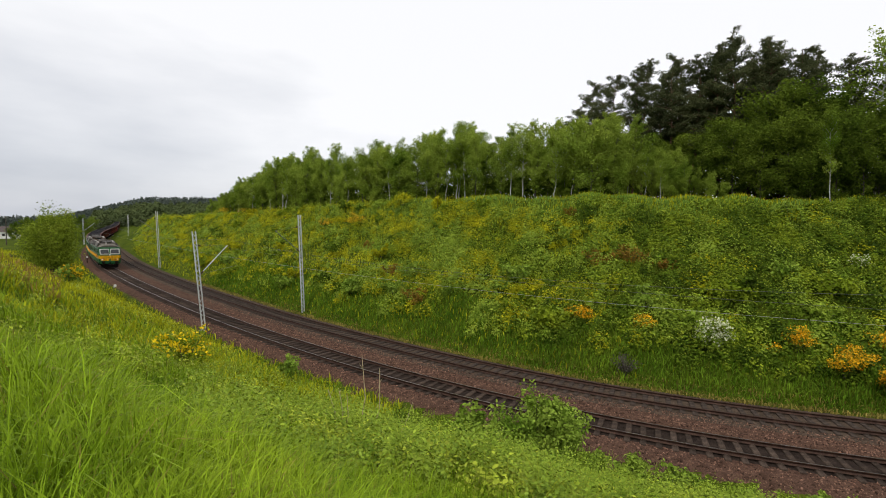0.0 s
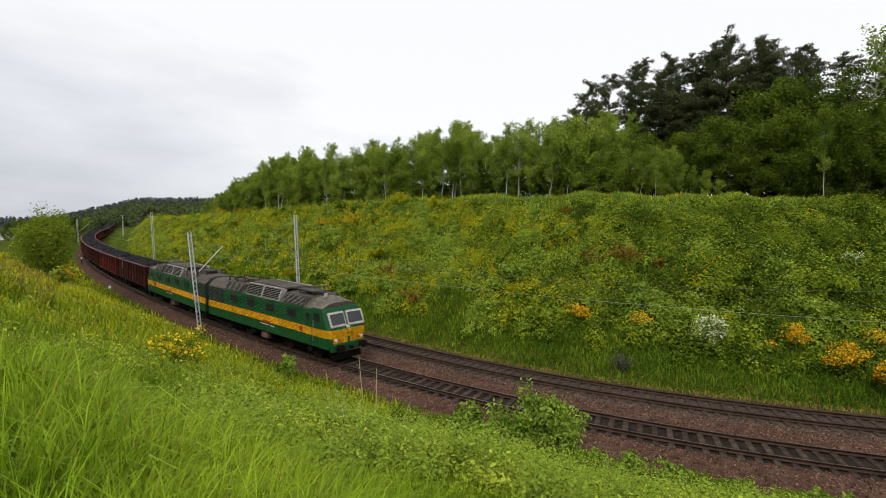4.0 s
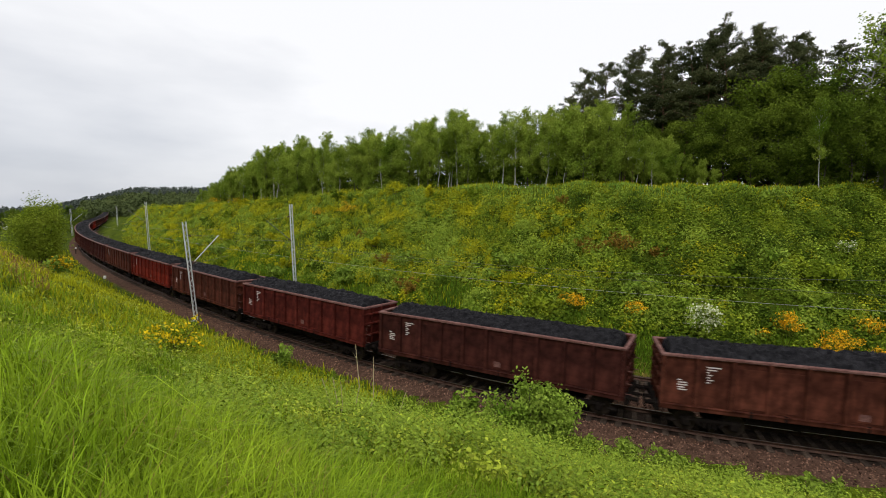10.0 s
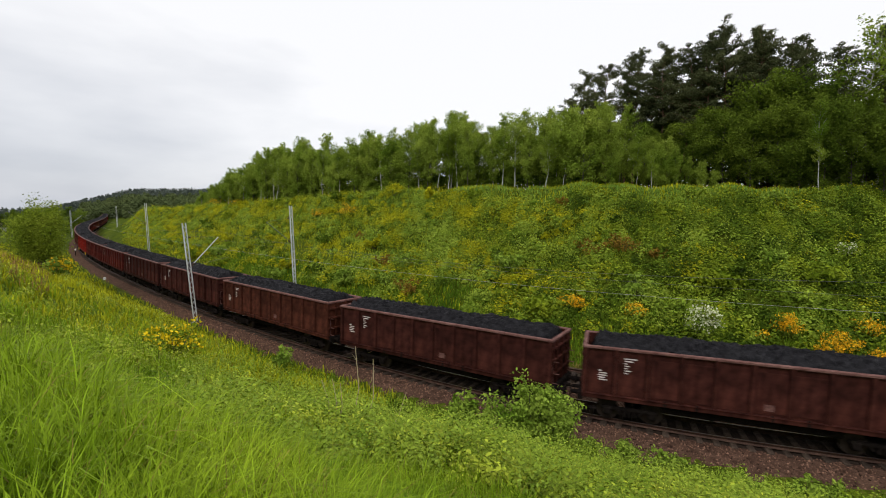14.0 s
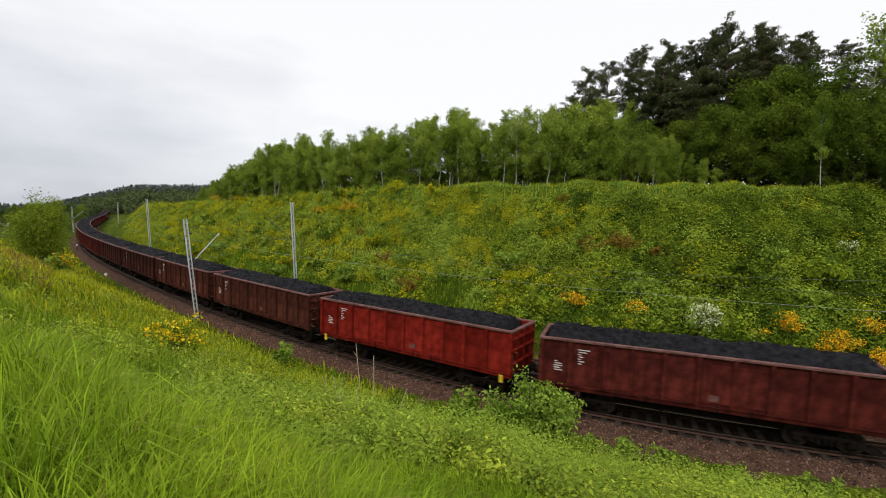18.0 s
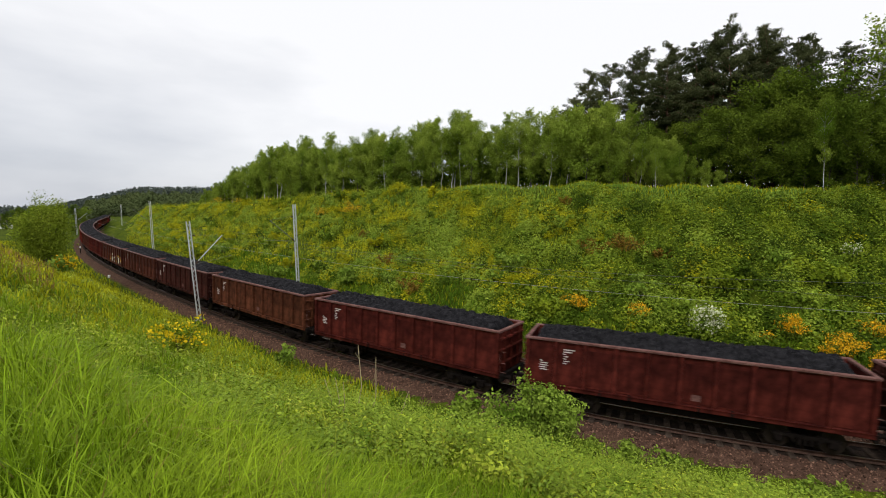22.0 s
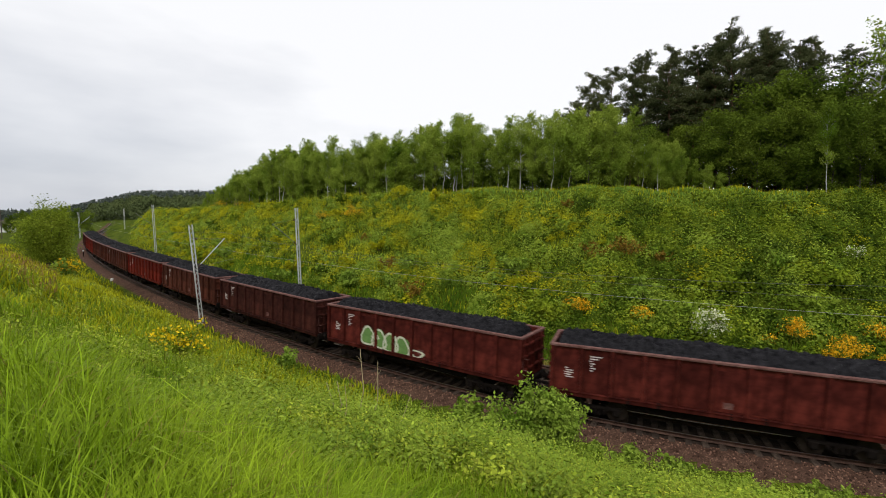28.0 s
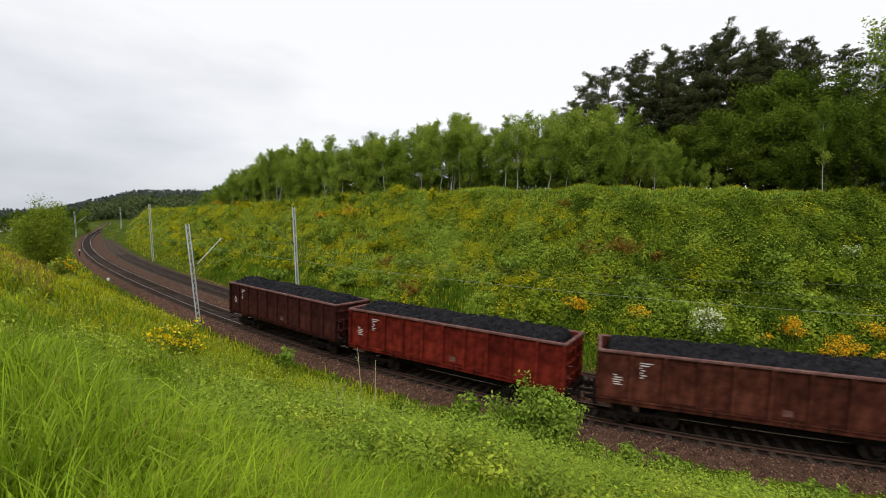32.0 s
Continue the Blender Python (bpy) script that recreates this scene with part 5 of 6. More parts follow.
def build_bank_plants():
    q, s, d = bank_points(5200, -235, 42, 8.8, 29.5, 41)
    more = bank_points(3000, -48, 34, 9.4, 29.0, 46)
    q, s, d = np.concatenate([q, more[0]]), np.concatenate([s, more[1]]), np.concatenate([d, more[2]])
    g = np.random.default_rng(42)
    n = len(q)
    crest = np.clip((d - 23.6) / 1.6, 0, 1.6) * np.clip((s + 52) / 10, 0, 1)
    thick = 0.42 + 0.62 * waves(q[:, 0], q[:, 1], 9, 5) + np.clip((s + 35) / 60, -0.15, 0.5) + np.clip((d - 11) / 6, -0.8, 0.25) - crest
    tall = np.clip(0.8 + 0.55 * waves(q[:, 0], q[:, 1], 4, 6) + g.normal(0, 0.4, n), 0.2, 2.1) * (1 - 0.45 * np.clip(crest, 0, 1))
    right = np.clip((s + 45) / 45, 0, 1)
    # Dark brambles rise to the right: own green plus lens darkening put into colour
    shade, light, dull = 0.1 + 0.50 * right + 0.40 * waves(q[:, 0], q[:, 1], 6, 8), 0.50 - 0.22 * right + 0.5 * waves(q[:, 0], q[:, 1], 7, 15), 0.52 - 0.58 * right + 0.40 * waves(q[:, 0], q[:, 1], 10, 18)
    mark = np.stack([np.full(n, 0.42), shade, light, dull], 1) + g.gumbel(0, 0.16, (n, 4))
    kind = mark.argmax(1)
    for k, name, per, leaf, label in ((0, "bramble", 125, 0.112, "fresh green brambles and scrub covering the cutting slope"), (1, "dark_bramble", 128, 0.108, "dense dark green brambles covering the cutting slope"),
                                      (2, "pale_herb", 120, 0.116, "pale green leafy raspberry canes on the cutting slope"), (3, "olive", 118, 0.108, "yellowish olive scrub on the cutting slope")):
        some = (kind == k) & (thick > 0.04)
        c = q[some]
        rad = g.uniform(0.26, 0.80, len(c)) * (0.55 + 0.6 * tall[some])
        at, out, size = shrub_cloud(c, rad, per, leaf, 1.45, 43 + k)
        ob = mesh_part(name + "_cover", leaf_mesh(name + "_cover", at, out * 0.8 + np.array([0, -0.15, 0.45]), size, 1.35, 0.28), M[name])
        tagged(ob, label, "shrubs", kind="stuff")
    # upright sprays that break the mounds' outlines
    some = (thick > 0.1) & (s > -95) & (g.uniform(0, 1, n) < 0.75)
    c, n2 = q[some], int(some.sum())
    top, turn = 0.5 + 0.75 * tall[some], g.uniform(0, 6.283, n2)
    lean = g.normal(0, 0.22, (n2, 2))
    at, out, size = [], [], []
    for k in range(14):
        w = (k + 1) / 14
        t = turn + 2.4 * k
        at.append(c + np.stack([lean[:, 0] * w * top + np.cos(t) * 0.16, lean[:, 1] * w * top + np.sin(t) * 0.16, top * (0.35 + 0.75 * w)], 1))
        out.append(np.stack([np.cos(t) * 0.5, np.sin(t) * 0.5, np.ones(n2)], 1))
        size.append(0.105 * (1.25 - 0.6 * w) * g.uniform(0.7, 1.2, n2))
    ob = mesh_part("bramble_shoots", leaf_mesh("bramble_shoots", np.concatenate(at), np.concatenate(out), np.concatenate(size), 1.5, 0.35), M["slope_shoot"])
    tagged(ob, "light green new shoots standing above the brambles", "shrubs", kind="stuff")
    # grass on the slope and along its foot
    q, s, d = bank_points(46000, -200, 42, 7.5, 30.0, 44)
    # Towards the right the grass takes a darker copy, shade painted into its colour
    deep = (np.clip((s + 38) / 30, 0.05, 1.0) > g.uniform(0, 1, len(q))) & ~(d > 23.5)
    for kind, some, label in (("slope_grass", ~deep, "rough yellow-green grass on the cutting slope"), ("deep_grass", deep, "dark green grass towards the right of the slope, shade put into its colour")):
        c = q[some]
        ob = mesh_part(kind, blade_mesh(kind, c, g.uniform(0.25, 0.6, len(c)), g.uniform(0.015, 0.04, len(c)), 0.5), M["meadow" if kind == "slope_grass" else "shade_grass"])
        tagged(ob, label, "grass", kind="stuff")
    q, s, d = bank_points(36000, -75, 32, GAP + 2.7, 12.2, 47)
    ob = mesh_part("foot_grass", blade_mesh("foot_grass", q, g.uniform(0.25, 0.65, len(q)), g.uniform(0.012, 0.032, len(q)), 0.5), M["foot_grass"])
    tagged(ob, "lush green grass along the foot of the slope", "grass", kind="stuff")
    q, s, d = bank_points(26000, -70, 36, 23.2, 29.5, 48)
    ob = mesh_part("crest_grass", blade_mesh("crest_grass", q, g.uniform(0.18, 0.42, len(q)), g.uniform(0.014, 0.035, len(q)), 0.6), M["crest_grass"])
    tagged(ob, "short pale green grass along the top of the slope", "grass", kind="stuff")
    # dry weeds between the far rail and the foot of the slope
    q, s, d = bank_points(7000, -80, 2, GAP + 1.75, GAP + 3.4, 45)
    ob = mesh_part("verge_weeds", blade_mesh("verge_weeds", q, g.uniform(0.12, 0.35, len(q)), g.uniform(0.012, 0.03, len(q)), 0.6), M["dry_grass"])
    tagged(ob, "yellowish dry weeds beside the far rail", "weeds", kind="stuff")


build_bank_plants()


def build_bush(name, s, d, wide, high, leaf, count, leaves, label, bloom=None, blooms=0, bloom_size=0.1, stems=9, seed=1, rough=0.35):
    """A bush of its own: stems, a broken leafy crown, and flowers on its outside."""
    r = random.Random(seed)
    q = on_line(s, d)
    z = float(ground_z([q[0]], [q[1]])[0])
    b = new(name)
    b.matrix_basis = pose(q[0], q[1], z - 0.05, 0, 0, r.uniform(0, 360))
    tagged(b, label, "bush", name.replace("_", " ") + " on the banks")
    bm = bmesh.new()
    tips = []
    for k in range(stems):
        a, e = r.uniform(0, 6.283), r.uniform(0.2, 1.0)
        tip = Vector((math.cos(a) * wide * 0.5 * e, math.sin(a) * wide * 0.5 * e, high * r.uniform(0.55, 0.98) * (1.05 - 0.35 * e)))
        tube(bm, [Vector((0.05 * math.cos(a), 0.05 * math.sin(a), 0)), tip * 0.5 + Vector((0, 0, 0.08 * high)), tip], [0.018 * high ** 0.5 + 0.004, 0.012 * high ** 0.5, 0.004], 5)
        for w in (0.5, 0.75, 1.0):
            tips.append(tip * w + Vector((r.uniform(-1, 1), r.uniform(-1, 1), r.uniform(-1, 1))) * 0.08 * wide)
    part("woody_stem", bm, M["bark"], b)
    g = np.random.default_rng(seed)
    c = np.array(tips)
    j = g.integers(0, len(c), count)
    v = g.normal(0, 1, (count, 3))
    v /= np.linalg.norm(v, axis=1)[:, None]
    rad = g.uniform(0.12, 0.24, len(c))[j][:, None] * (wide + high) / 2
    rad = rad * np.clip(1.3 - 0.65 * c[j][:, 2:3] / high, 0.45, 1.0)
    at = c[j] + v * rad * g.uniform(0.3, 1.1, (count, 1))
    at[:, 2] = np.maximum(at[:, 2], 0.03)
    mesh_part("foliage", leaf_mesh("foliage", at, v + np.array([0, 0, 0.5]), g.uniform(0.6, 1.4, count) * leaf, 1.6, oval=True), leaves, b)
    if bloom:
        top = c[c[:, 2] > high * 0.3] if (c[:, 2] > high * 0.3).any() else c
        j = g.integers(0, len(top), blooms)
        v = g.normal(0, 1, (blooms, 3))
        v[:, 2] = np.abs(v[:, 2])
        v /= np.linalg.norm(v, axis=1)[:, None]
        at = top[j] + v * (wide + high) / 2 * g.uniform(0.10, 0.27, (blooms, 1))
        mesh_part("blossom", leaf_mesh("blossom", at, v, g.uniform(0.6, 1.4, blooms) * bloom_size, 1.2), bloom, b)
    return b


def build_bushes():
    yellow = "broom bush covered with bright yellow flowers"
    orange = "broom bush with deep orange-yellow flowers on the slope"
    build_bush("broom_bush", -27.2, -12.2, 2.0, 1.7, 0.06, 1700, M["bramble"], yellow, M["broom"], 300, 0.10, 11, 3)
    build_bush("broom_bush", -70.0, -7.6, 3.0, 1.7, 0.14, 500, M["willow"], yellow, M["broom"], 900, 0.13, 14, 4)
    build_bush("broom_bush", -62.0, -8.9, 3.0, 1.6, 0.16, 700, M["shrub"], "broom bush going out of flower", M["gorse"], 60, 0.15, 12, 5)
    build_bush("willow_bush", -66.0, -9.4, 4.5, 8.0, 0.10, 21000, M["willow"], "large rounded light green willow bush on the bank", None, 0, 0, 30, 6)
    build_bush("willow_bush", -70.5, -9.4, 4.0, 7.0, 0.11, 10000, M["willow"], "rounded light green willow bush on the bank", None, 0, 0, 26, 7)
    build_bush("elder_bush", -9.2, 9.9, 1.6, 2.5, 0.09, 3200, M["pale_herb"], "elder bush covered with creamy white flower heads", M["white_flower"], 1100, 0.10, 20, 8)
    build_bush("elder_bush", 7.8, 18.5, 1.5, 1.2, 0.12, 600, M["shrub"], "small elder bush in white flower", M["white_flower"], 300, 0.08, 9, 9)
    for s, d, w, h, n, k in ((-1.1, 9.2, 2.2, 1.6, 420, 10), (-0.1, 9.8, 1.8, 1.3, 260, 11), (-3.2, 10.6, 1.7, 1.4, 330, 12), (0.9, 8.5, 1.6, 1.6, 400, 13), (-5.0, 10.4, 0.9, 0.8, 90, 14), (-13.8, 11.2, 1.4, 1.1, 250, 15), (-18.9, 11.2, 1.5, 1.3, 260, 16), (-20.0, 11.5, 0.9, 1.0, 70, 17), (-59.2, 21.4, 2.8, 1.6, 220, 18), (-64.8, 20.4, 2.6, 1.5, 160, 19), (2.5, 11.0, 1.6, 1.3, 240, 36), (-128, 25, 4, 2.0, 200, 37), (-112, 25.5, 3, 1.6, 120, 38)):
        build_bush("broom_bush", s, d, w, h, 0.08, 900, M["dark_leaf"], orange, M["gorse"], int(n * 4.2), 0.075, 14, k)
    for s, d, w, h, k in ((-16.0, 17.4, 3.6, 1.7, 20), (-19.1, 17.0, 2.6, 1.4, 21), (-35.3, 10.6, 2.8, 1.3, 22), (-41.8, 13.6, 2.6, 1.3, 23), (-25.0, 23.4, 1.6, 0.8, 24), (-12.2, 17.0, 1.5, 0.9, 25), (-50, 17, 2.2, 0.9, 26)):
        build_bush("withered_bush", s, d, w, h, 0.11, 800, M["rust_leaf"], "withered reddish-brown bush among green brambles", None, 0, 0, 10, k)
    build_bush("dead_bush", -14.9, 8.0, 1.9, 1.5, 0.07, 160, M["bark"], "leafless dark grey dead bush", None, 0, 0, 60, 27)
    build_bush("bramble_bush", -21.3, 10.3, 3.2, 1.7, 0.16, 1300, M["bramble"], "dark leafy bramble bush at the foot of the slope", None, 0, 0, 16, 28)
    build_bush("bramble_bush", -24.5, 12.0, 3.0, 1.5, 0.16, 1000, M["bramble"], "dark leafy bramble bush at the foot of the slope", None, 0, 0, 16, 29)
    for s, d, w, h, k in ((-44.0, 10.5, 3.0, 1.6, 30), (-56, 9.6, 3.2, 1.5, 31), (-72, 9.5, 3.6, 1.6, 32), (-84, 10, 4.0, 1.8, 33), (2.0, 15.0, 3.0, 1.8, 34), (-7.0, 14.0, 3.0, 1.6, 35)):
        build_bush("bramble_bush", s, d, w, h, 0.16, 900, M["bramble"] if k > 31 else M["shrub"], "leafy bramble bush on the cutting slope", None, 0, 0, 14, k)
    # single bushes scattered over the slope
    r = random.Random(14)
    kinds = (("shrub", "light green leafy bush on the cutting slope"), ("pale_herb", "pale green raspberry thicket on the cutting slope"), ("dark_bramble", "dark green bramble bush on the cutting slope"), ("olive", "olive-green broom bush past flowering on the slope"), ("bramble", "mid-green bramble bush on the cutting slope"))
    for k in range(84):
        s = r.uniform(-120, 26)
        leaf, label = kinds[r.choices(range(5), (3, 4, 3, 5, 2) if s < -45 else (4, 4, 5, 1, 3))[0]]
        w = r.uniform(1.3, 3.2)
        build_bush("slope_bush", s, r.uniform(9.6, 25.5), w, w * r.uniform(0.40, 0.75), 0.14, int(240 * w), M[leaf], label, None, 0, 0, 9, 100 + k)
    # low bushes along the foot of the near bank
    for k in range(15):
        w = r.uniform(0.9, 1.9)
        build_bush("ballast_shrub", -22 + 1.75 * k + r.uniform(-0.6, 0.6), r.uniform(-6.6, -4.4), w, w * r.uniform(0.5, 0.8), 0.085, int(420 * w), M[r.choice(("bramble", "pale_herb", "shrub", "dark_bramble"))], "low leafy shrub on the near bank above the ballast", None, 0, 0, 9, 200 + k)
    build_bush("hazel_shrub", -16.2, -6.9, 3.0, 2.9, 0.075, 13000, M["shrub"], "leafy light green shrub beside the ballast", None, 0, 0, 34, 40)
    build_bush("hazel_shrub", -18.8, -6.2, 2.0, 1.9, 0.10, 2000, M["shrub"], "small leafy shrub beside the ballast", None, 0, 0, 12, 41)
    build_bush("hazel_shrub", -31.6, -4.4, 1.6, 1.7, 0.12, 620, M["shrub"], "young maple sapling with broad light leaves", None, 0, 0, 9, 42)
    build_bush("hazel_shrub", -12.5, -5.0, 1.5, 1.1, 0.10, 500, M["shrub"], "low leafy shrub beside the ballast", None, 0, 0, 10, 43)
    for s, d, w, h, k in ((-13.6, -4.5, 1.1, 1.5, 45), (-11.9, -4.9, 1.0, 1.1, 46), (-10.0, -4.5, 0.9, 0.8, 47), (-7.6, -3.4, 1.1, 1.0, 48), (-14.8, -3.9, 0.7, 1.1, 49)):
        build_bush("hazel_shrub", s, d, w, h, 0.08, int(900 * w), M["shrub"], "small light green shrub at the ballast's edge", None, 0, 0, 10, k)
    build_bush("hazel_shrub", -8.5, -4.3, 1.2, 0.9, 0.10, 320, M["shrub"], "low leafy shrub beside the ballast", None, 0, 0, 9, 44)


build_bushes()


# ---------------------------------------------------------------- the near bank
def polar_points(n, r0, r1, a0, a1, seed, power=0.6):
    """Points round the camera's foot, denser close by; a in degrees to the left of straight ahead."""
    g = np.random.default_rng(seed)
    r = r0 + (r1 - r0) * g.uniform(0, 1, n) ** (1 / power)
    a = np.radians(g.uniform(a0, a1, n))
    x, y = -np.sin(a) * r, np.cos(a) * r
    s, d = to_line(x, y, TRACK)
    ok = d < -2.7
    x, y, d, r = x[ok], y[ok], d[ok], r[ok]
    return np.stack([x, y, ground_z(x, y)], 1), d, r, g


def build_near_grass():
    q, d, r, g = polar_points(200000, 1.7, 34, -56, 60, 51)
    a = np.degrees(np.arctan2(-q[:, 0], q[:, 1]))
    clump = waves(q[:, 0], q[:, 1], 1.3, 12) + 0.7 * waves(q[:, 0], q[:, 1], 0.55, 13)
    k = (a > g.uniform(-30, 4, len(q))) | (g.uniform(0, 1, len(q)) < 0.22) | ((r < 6.2) & (a > -22))
    k &= clump > g.uniform(-1.5, -0.1, len(q))
    q, r, a, clump = q[k], r[k], a[k], clump[k]
    tall = np.interp(a, [-45, -5, 15, 45], [0.55, 0.85, 1.0, 1.15]) * g.uniform(0.45, 1.25, len(q)) * (1 + 0.30 * np.clip(clump, -1, 1.2))
    ob = mesh_part("meadow_grass", blade_mesh("meadow_grass", q, 0.44 * tall, g.uniform(0.0015, 0.0038, len(q)) * (1 + r / 9), 0.62), M["grass"])
    tagged(ob, "tall fresh green grass on the bank", "grass", kind="stuff")
    some = g.uniform(0, 1, len(q)) < 0.07
    ob = mesh_part("dry_blades", blade_mesh("dry_blades", q[some], 0.40 * tall[some], g.uniform(0.0014, 0.003, int(some.sum())) * (1 + r[some] / 8), 0.9), M["dry_grass"])
    tagged(ob, "pale dry blades among the fresh grass", "grass", kind="stuff")
    q, d, r, g = polar_points(36000, 22, 120, 4, 52, 52, 0.9)
    ob = mesh_part("far_meadow", blade_mesh("far_meadow", q, g.uniform(0.3, 0.65, len(q)), g.uniform(0.015, 0.045, len(q)), 0.5), M["meadow"])
    tagged(ob, "meadow grass along the top of the bank", "grass", kind="stuff")
    q, d, r, g = polar_points(10500, 6.5, 64, -50, 46, 53, 0.8)
    a = np.degrees(np.arctan2(-q[:, 0], q[:, 1]))
    k = 0.7 * waves(q[:, 0], q[:, 1], 4, 9) + np.interp(a, [-40, 0, 14, 40], [0.8, 0.45, -0.15, -0.6]) + np.clip((r - 9) / 14, -0.4, 0.5) > 0.05
    k &= d < -4.5 + 0.5 * waves(q[:, 0], q[:, 1], 3, 23)
    q = q[k]
    at, out, size = shrub_cloud(q, g.uniform(0.14, 0.38, len(q)) * (1 + 0.5 * (g.uniform(0, 1, len(q)) > 0.75)), 74, 0.046, 1.6, 54)
    ob = mesh_part("herb_cover", leaf_mesh("herb_cover", at, out + np.array([0, 0, 0.6]), size, 1.7, 0.5, oval=True), M["herb"])
    tagged(ob, "leafy herbs on the near bank", "herbs", kind="stuff")
    # upright nettles and raspberry canes, leaves in pairs up the stem
    q, d, r, g = polar_points(7000, 6.5, 28, -46, 26, 57, 0.9)
    a = np.degrees(np.arctan2(-q[:, 0], q[:, 1]))
    k = 0.7 * waves(q[:, 0], q[:, 1], 3.5, 19) + np.interp(a, [-46, -10, 5, 26], [0.3, 0.45, 0.2, -0.5]) > g.uniform(-0.3, 0.5, len(q))
    k &= d < -4.6
    q = q[k]
    n, rows = len(q), 9
    tall, lean, turn = g.uniform(0.5, 1.25, n), g.normal(0, 0.10, (n, 2)), g.uniform(0, 6.283, n)
    at, out, size = [], [], []
    for k in range(rows):
        for e in (0, np.pi):
            w = (k + 0.6) / rows
            t = turn + e + (np.pi / 2) * (k % 2) + g.normal(0, 0.3, n)
            reach = 0.10 * (1.15 - 0.75 * w) * g.uniform(0.8, 1.2, n)
            at.append(q + np.stack([lean[:, 0] * w + np.cos(t) * reach, lean[:, 1] * w + np.sin(t) * reach, tall * w - 0.02], 1))
            out.append(np.stack([np.cos(t) * 0.5, np.sin(t) * 0.5, np.ones(n)], 1))
            size.append((0.062 - 0.030 * w) * g.uniform(0.8, 1.2, n))
    ob = mesh_part("nettles", leaf_mesh("nettles", np.concatenate(at), np.concatenate(out), np.concatenate(size), 1.9, 0.25, oval=True), M["pale_herb"])
    tagged(ob, "tall nettles and raspberry canes on the near bank", "nettles", kind="stuff")
    # reddish seed heads in the far meadow
    q, d, r, g = polar_points(3200, 28, 62, 39, 52, 58, 0.9)
    ob = mesh_part("red_meadow", blade_mesh("red_meadow", q, g.uniform(0.4, 0.7, len(q)), g.uniform(0.012, 0.03, len(q)), 0.5), M["red_grass"])
    tagged(ob, "reddish flowering grass on the bank's top", "grass", kind="stuff")


build_near_grass()


def build_shoots():
    """Raspberry and maple shoots: arching canes with pairs of large pale leaves."""
    r = random.Random(91)
    pattern = []
    for k in range(4):
        b = new("leafy_shoot")
        tagged(b, "pale green raspberry shoot with large leaves on the near bank", "shoot", "leafy shoots on the near bank")
        bm = bmesh.new()
        at, out, big = [], [], []
        for c in range(4):
            a, h = r.uniform(0, 6.283), r.uniform(0.6, 1.15)
            way = Vector((math.cos(a), math.sin(a), 0))
            pts = [way * (0.38 * h * u * u) + Vector((0, 0, h * u * (1 - 0.18 * u))) for u in (0, 0.25, 0.5, 0.75, 1.0)]
            tube(bm, pts, [0.008, 0.007, 0.006, 0.005, 0.003], 5)
            for m in range(9):
                u = 0.22 + 0.78 * m / 8
                q = way * (0.38 * h * u * u) + Vector((0, 0, h * u * (1 - 0.18 * u)))
                for e in range(3):
                    t = a + 2.4 * m + 2.1 * e
                    o = Vector((math.cos(t), math.sin(t), 0))
                    at.append(q + o * r.uniform(0.05, 0.13) + Vector((0, 0, 0.02)))
                    out.append(o * 0.5 + Vector((0, 0, 1)))
                    big.append(r.uniform(0.035, 0.065) * (1.15 - 0.4 * u))
        part("cane", bm, M["herb"], b)
        mesh_part("leaves", leaf_mesh("leaves", np.array(at), np.array(out), np.array(big), 1.5, 0.25, oval=True), M["pale_herb"] if k % 2 else M["shrub"], b)
        pattern.append(b)
    n = 0
    while n < 230:
        side, far = r.uniform(-28, 30), r.uniform(6.2, 17.5)
        x, y = away_at(side, far)
        s, d = to_line([x], [y], TRACK)
        if d[0] > -4.0:
            continue
        m = pose(x, y, float(ground_z([x], [y])[0]) - 0.03, r.uniform(-6, 6), r.uniform(-6, 6), r.uniform(0, 360))
        o = pattern[n] if n < 4 else copy_thing(pattern[n % 4], m)
        o.matrix_basis = m
        k = r.uniform(0.65, 1.15)
        o.scale = (k, k, k)
        n += 1


build_shoots()


def build_stalks():
    g = random.Random(77)
    for x, y, h, lean in ((-2.0, 11.6, 2.1, 2), (-2.35, 11.2, 1.15, -3), (-2.2, 10.8, 1.1, 4), (-1.65, 11.2, 1.9, 7), (-1.3, 12.4, 1.5, 25), (-2.6, 11.8, 1.1, -12)):
        z = float(ground_z([x], [y])[0])
        st = new("dry_stalk")
        st.matrix_basis = pose(x, y, z - 0.05, lean * 0.4, lean, 0)
        tagged(st, "dry straw-coloured plant stalk from last year", "stalk", "dry stalks in the herbs")
        bm = bmesh.new()
        tube(bm, [Vector((0, 0, 0)), Vector((0.06 * h, 0.03, h * 0.5)), Vector((-0.02, 0.05 * h, h))], [0.016, 0.012, 0.007], 5)
        part("stem", bm, M["dry"], st)
        for k in range(3):
            zz = h * g.uniform(0.45, 0.95)
            bm = bmesh.new()
            tube(bm, [Vector((0.02, 0, zz)), Vector((0.02 + g.uniform(-0.12, 0.12), g.uniform(-0.1, 0.1), zz + 0.12))], [0.004, 0.002], 4)
            part("side_twig", bm, M["dry"], st)


build_stalks()


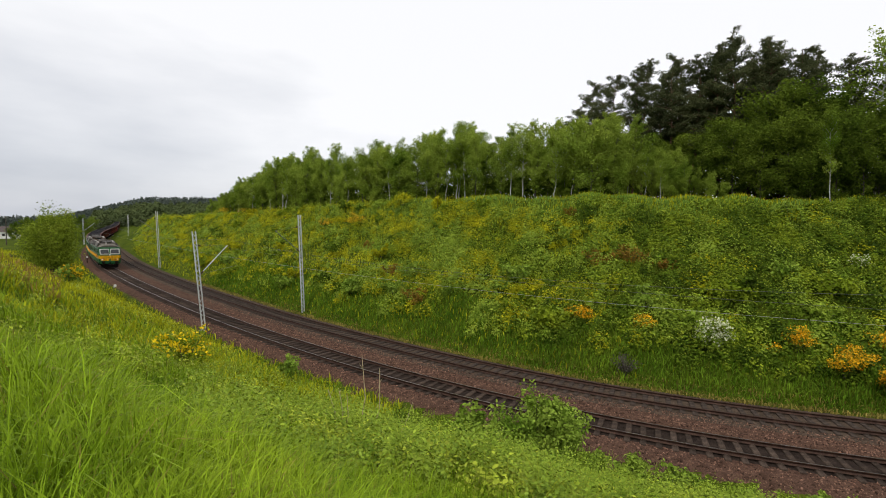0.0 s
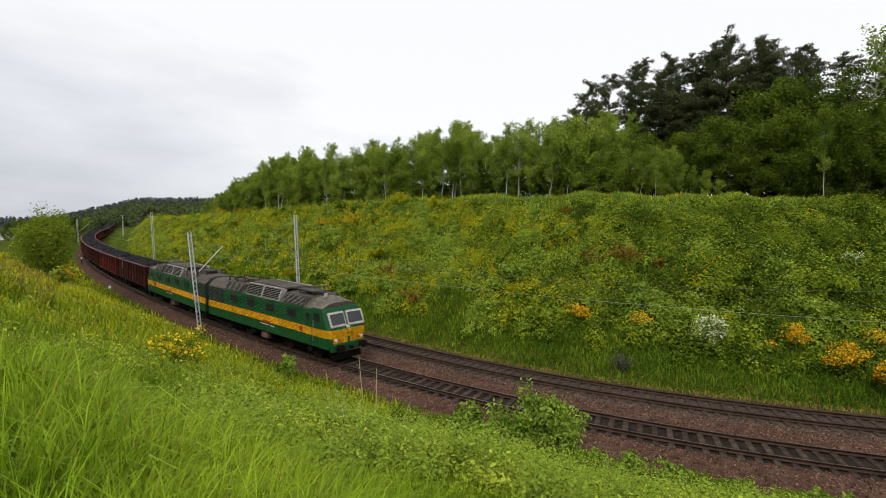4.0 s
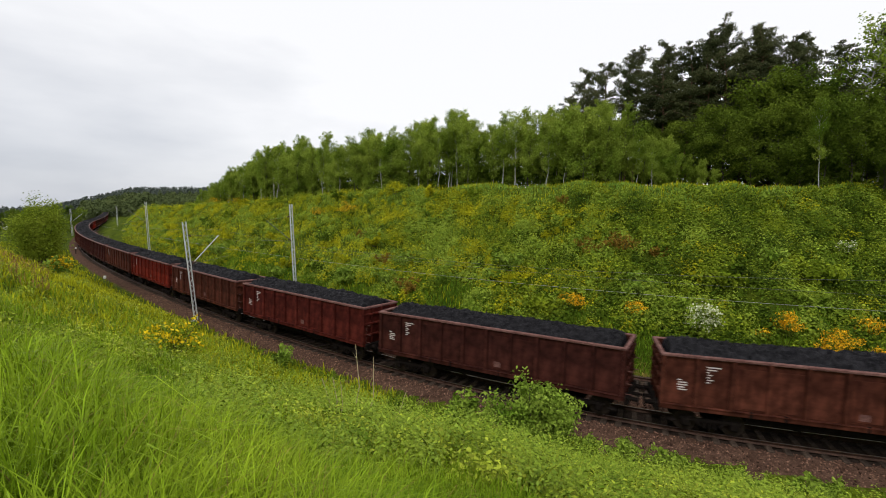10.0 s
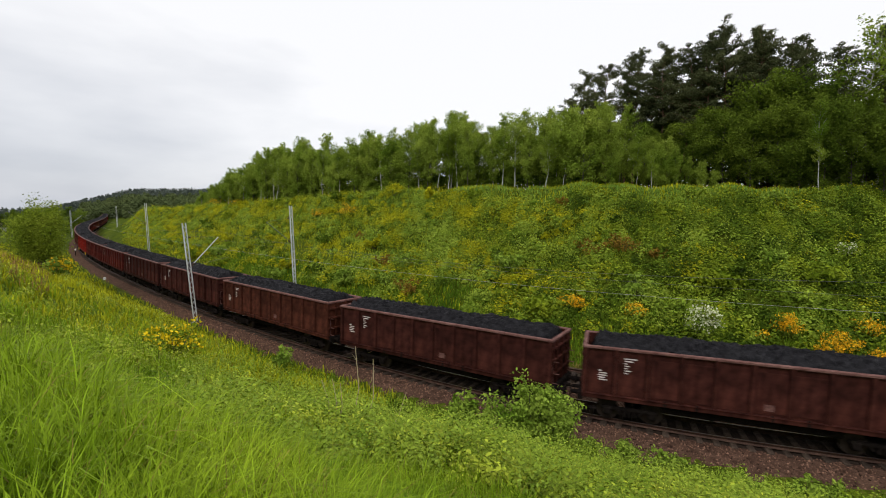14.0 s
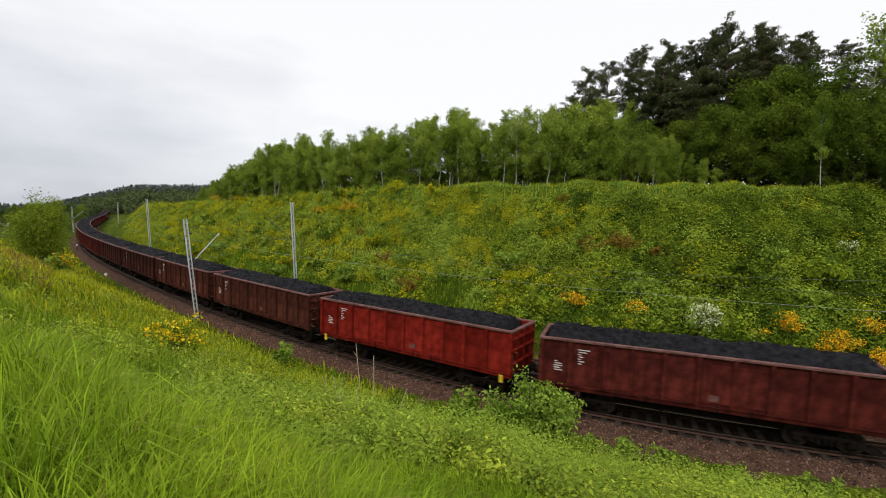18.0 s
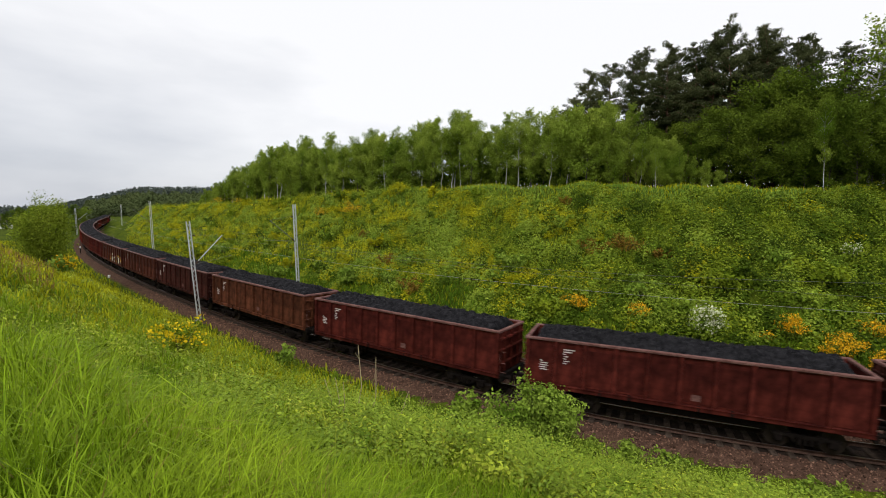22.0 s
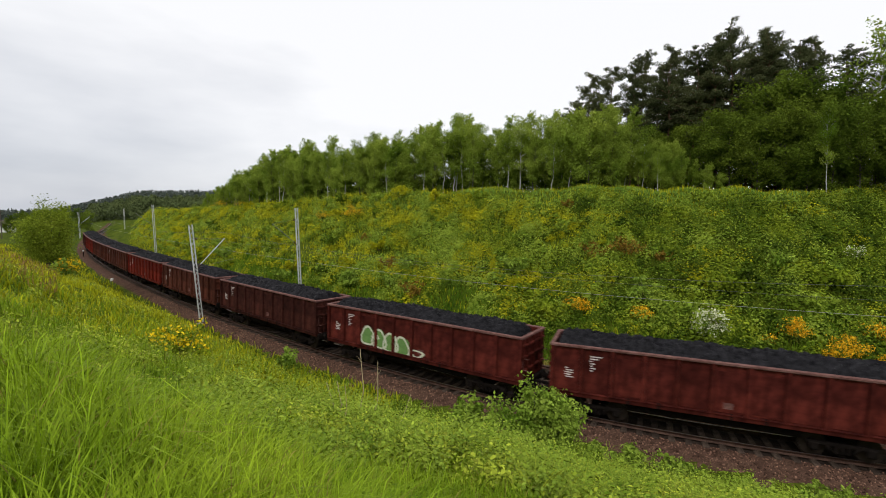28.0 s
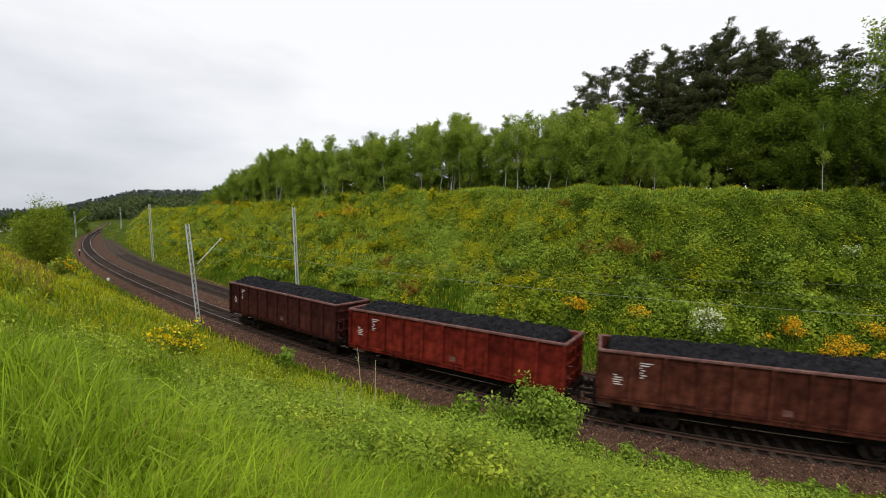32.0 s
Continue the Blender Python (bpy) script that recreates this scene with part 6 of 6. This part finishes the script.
def build_small_things():
    # marker post and white stone beside the line
    q = on_track(-113.0, -1.95)
    p = new("marker_post")
    p.matrix_basis = pose(q[0], q[1], -0.4)
    tagged(p, "short dark marker post with a pale top beside the track", "post")
    part("post", rod((0, 0, 0), (0, 0, 1.1), 0.06, 0.06, 8), M["under"], p)
    part("cap", box((0.2, 0.2, 0.3), (0, 0, 1.2), 0.03), M["white_wall"], p)
    q = on_track(-77.5, -2.4)
    p = part("marker_stone", box((0.28, 0.28, 0.55), (0, 0, 0.1), 0.07), M["white_wall"])
    p.matrix_basis = pose(q[0], q[1], -0.45)
    tagged(p, "small whitewashed stone marker beside the ballast", "marker stone")
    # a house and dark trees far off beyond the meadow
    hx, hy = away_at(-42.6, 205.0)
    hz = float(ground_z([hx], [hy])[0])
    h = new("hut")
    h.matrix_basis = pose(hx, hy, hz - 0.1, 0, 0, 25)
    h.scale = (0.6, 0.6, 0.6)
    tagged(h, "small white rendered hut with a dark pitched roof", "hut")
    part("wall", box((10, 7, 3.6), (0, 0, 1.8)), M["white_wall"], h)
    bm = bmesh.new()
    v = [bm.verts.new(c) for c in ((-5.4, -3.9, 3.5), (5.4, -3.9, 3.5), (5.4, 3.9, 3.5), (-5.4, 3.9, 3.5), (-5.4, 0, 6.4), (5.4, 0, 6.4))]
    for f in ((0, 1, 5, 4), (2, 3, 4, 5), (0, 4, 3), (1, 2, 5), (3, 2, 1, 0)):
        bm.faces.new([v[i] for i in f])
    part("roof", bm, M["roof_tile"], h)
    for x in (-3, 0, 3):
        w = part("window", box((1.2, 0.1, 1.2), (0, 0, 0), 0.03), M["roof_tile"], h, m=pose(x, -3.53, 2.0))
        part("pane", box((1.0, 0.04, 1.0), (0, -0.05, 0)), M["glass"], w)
    pole = new("utility_pole")
    px, py = away_at(-42.6, 140.0)
    pole.matrix_basis = pose(px, py, float(ground_z([px], [py])[0]) - 0.2)
    tagged(pole, "thin wooden utility pole beside the house", "utility pole")
    part("pole", rod((0, 0, 0), (0, 0, 6.4), 0.11, 0.08, 8), M["bark"], pole)
    part("crossarm", box((1.2, 0.1, 0.1), (0, 0, 6.1)), M["bark"], pole)


build_small_things()


# ---------------------------------------------------------------- what moves
def motions():
    for thing, back, pivot, turn in TRAIN:
        rows, t = [], 0.0
        while t < 32.0:
            s = nose_at(t) - back
            rows.append((t, vehicle_pose(s, pivot, turn)))
            near = -175 < s < 70
            t = round(t + (0.3 if near else 1.0), 3)
        rows.append((32.0, vehicle_pose(nose_at(32.0) - back, pivot, turn)))
        walk(thing, rows)


motions()
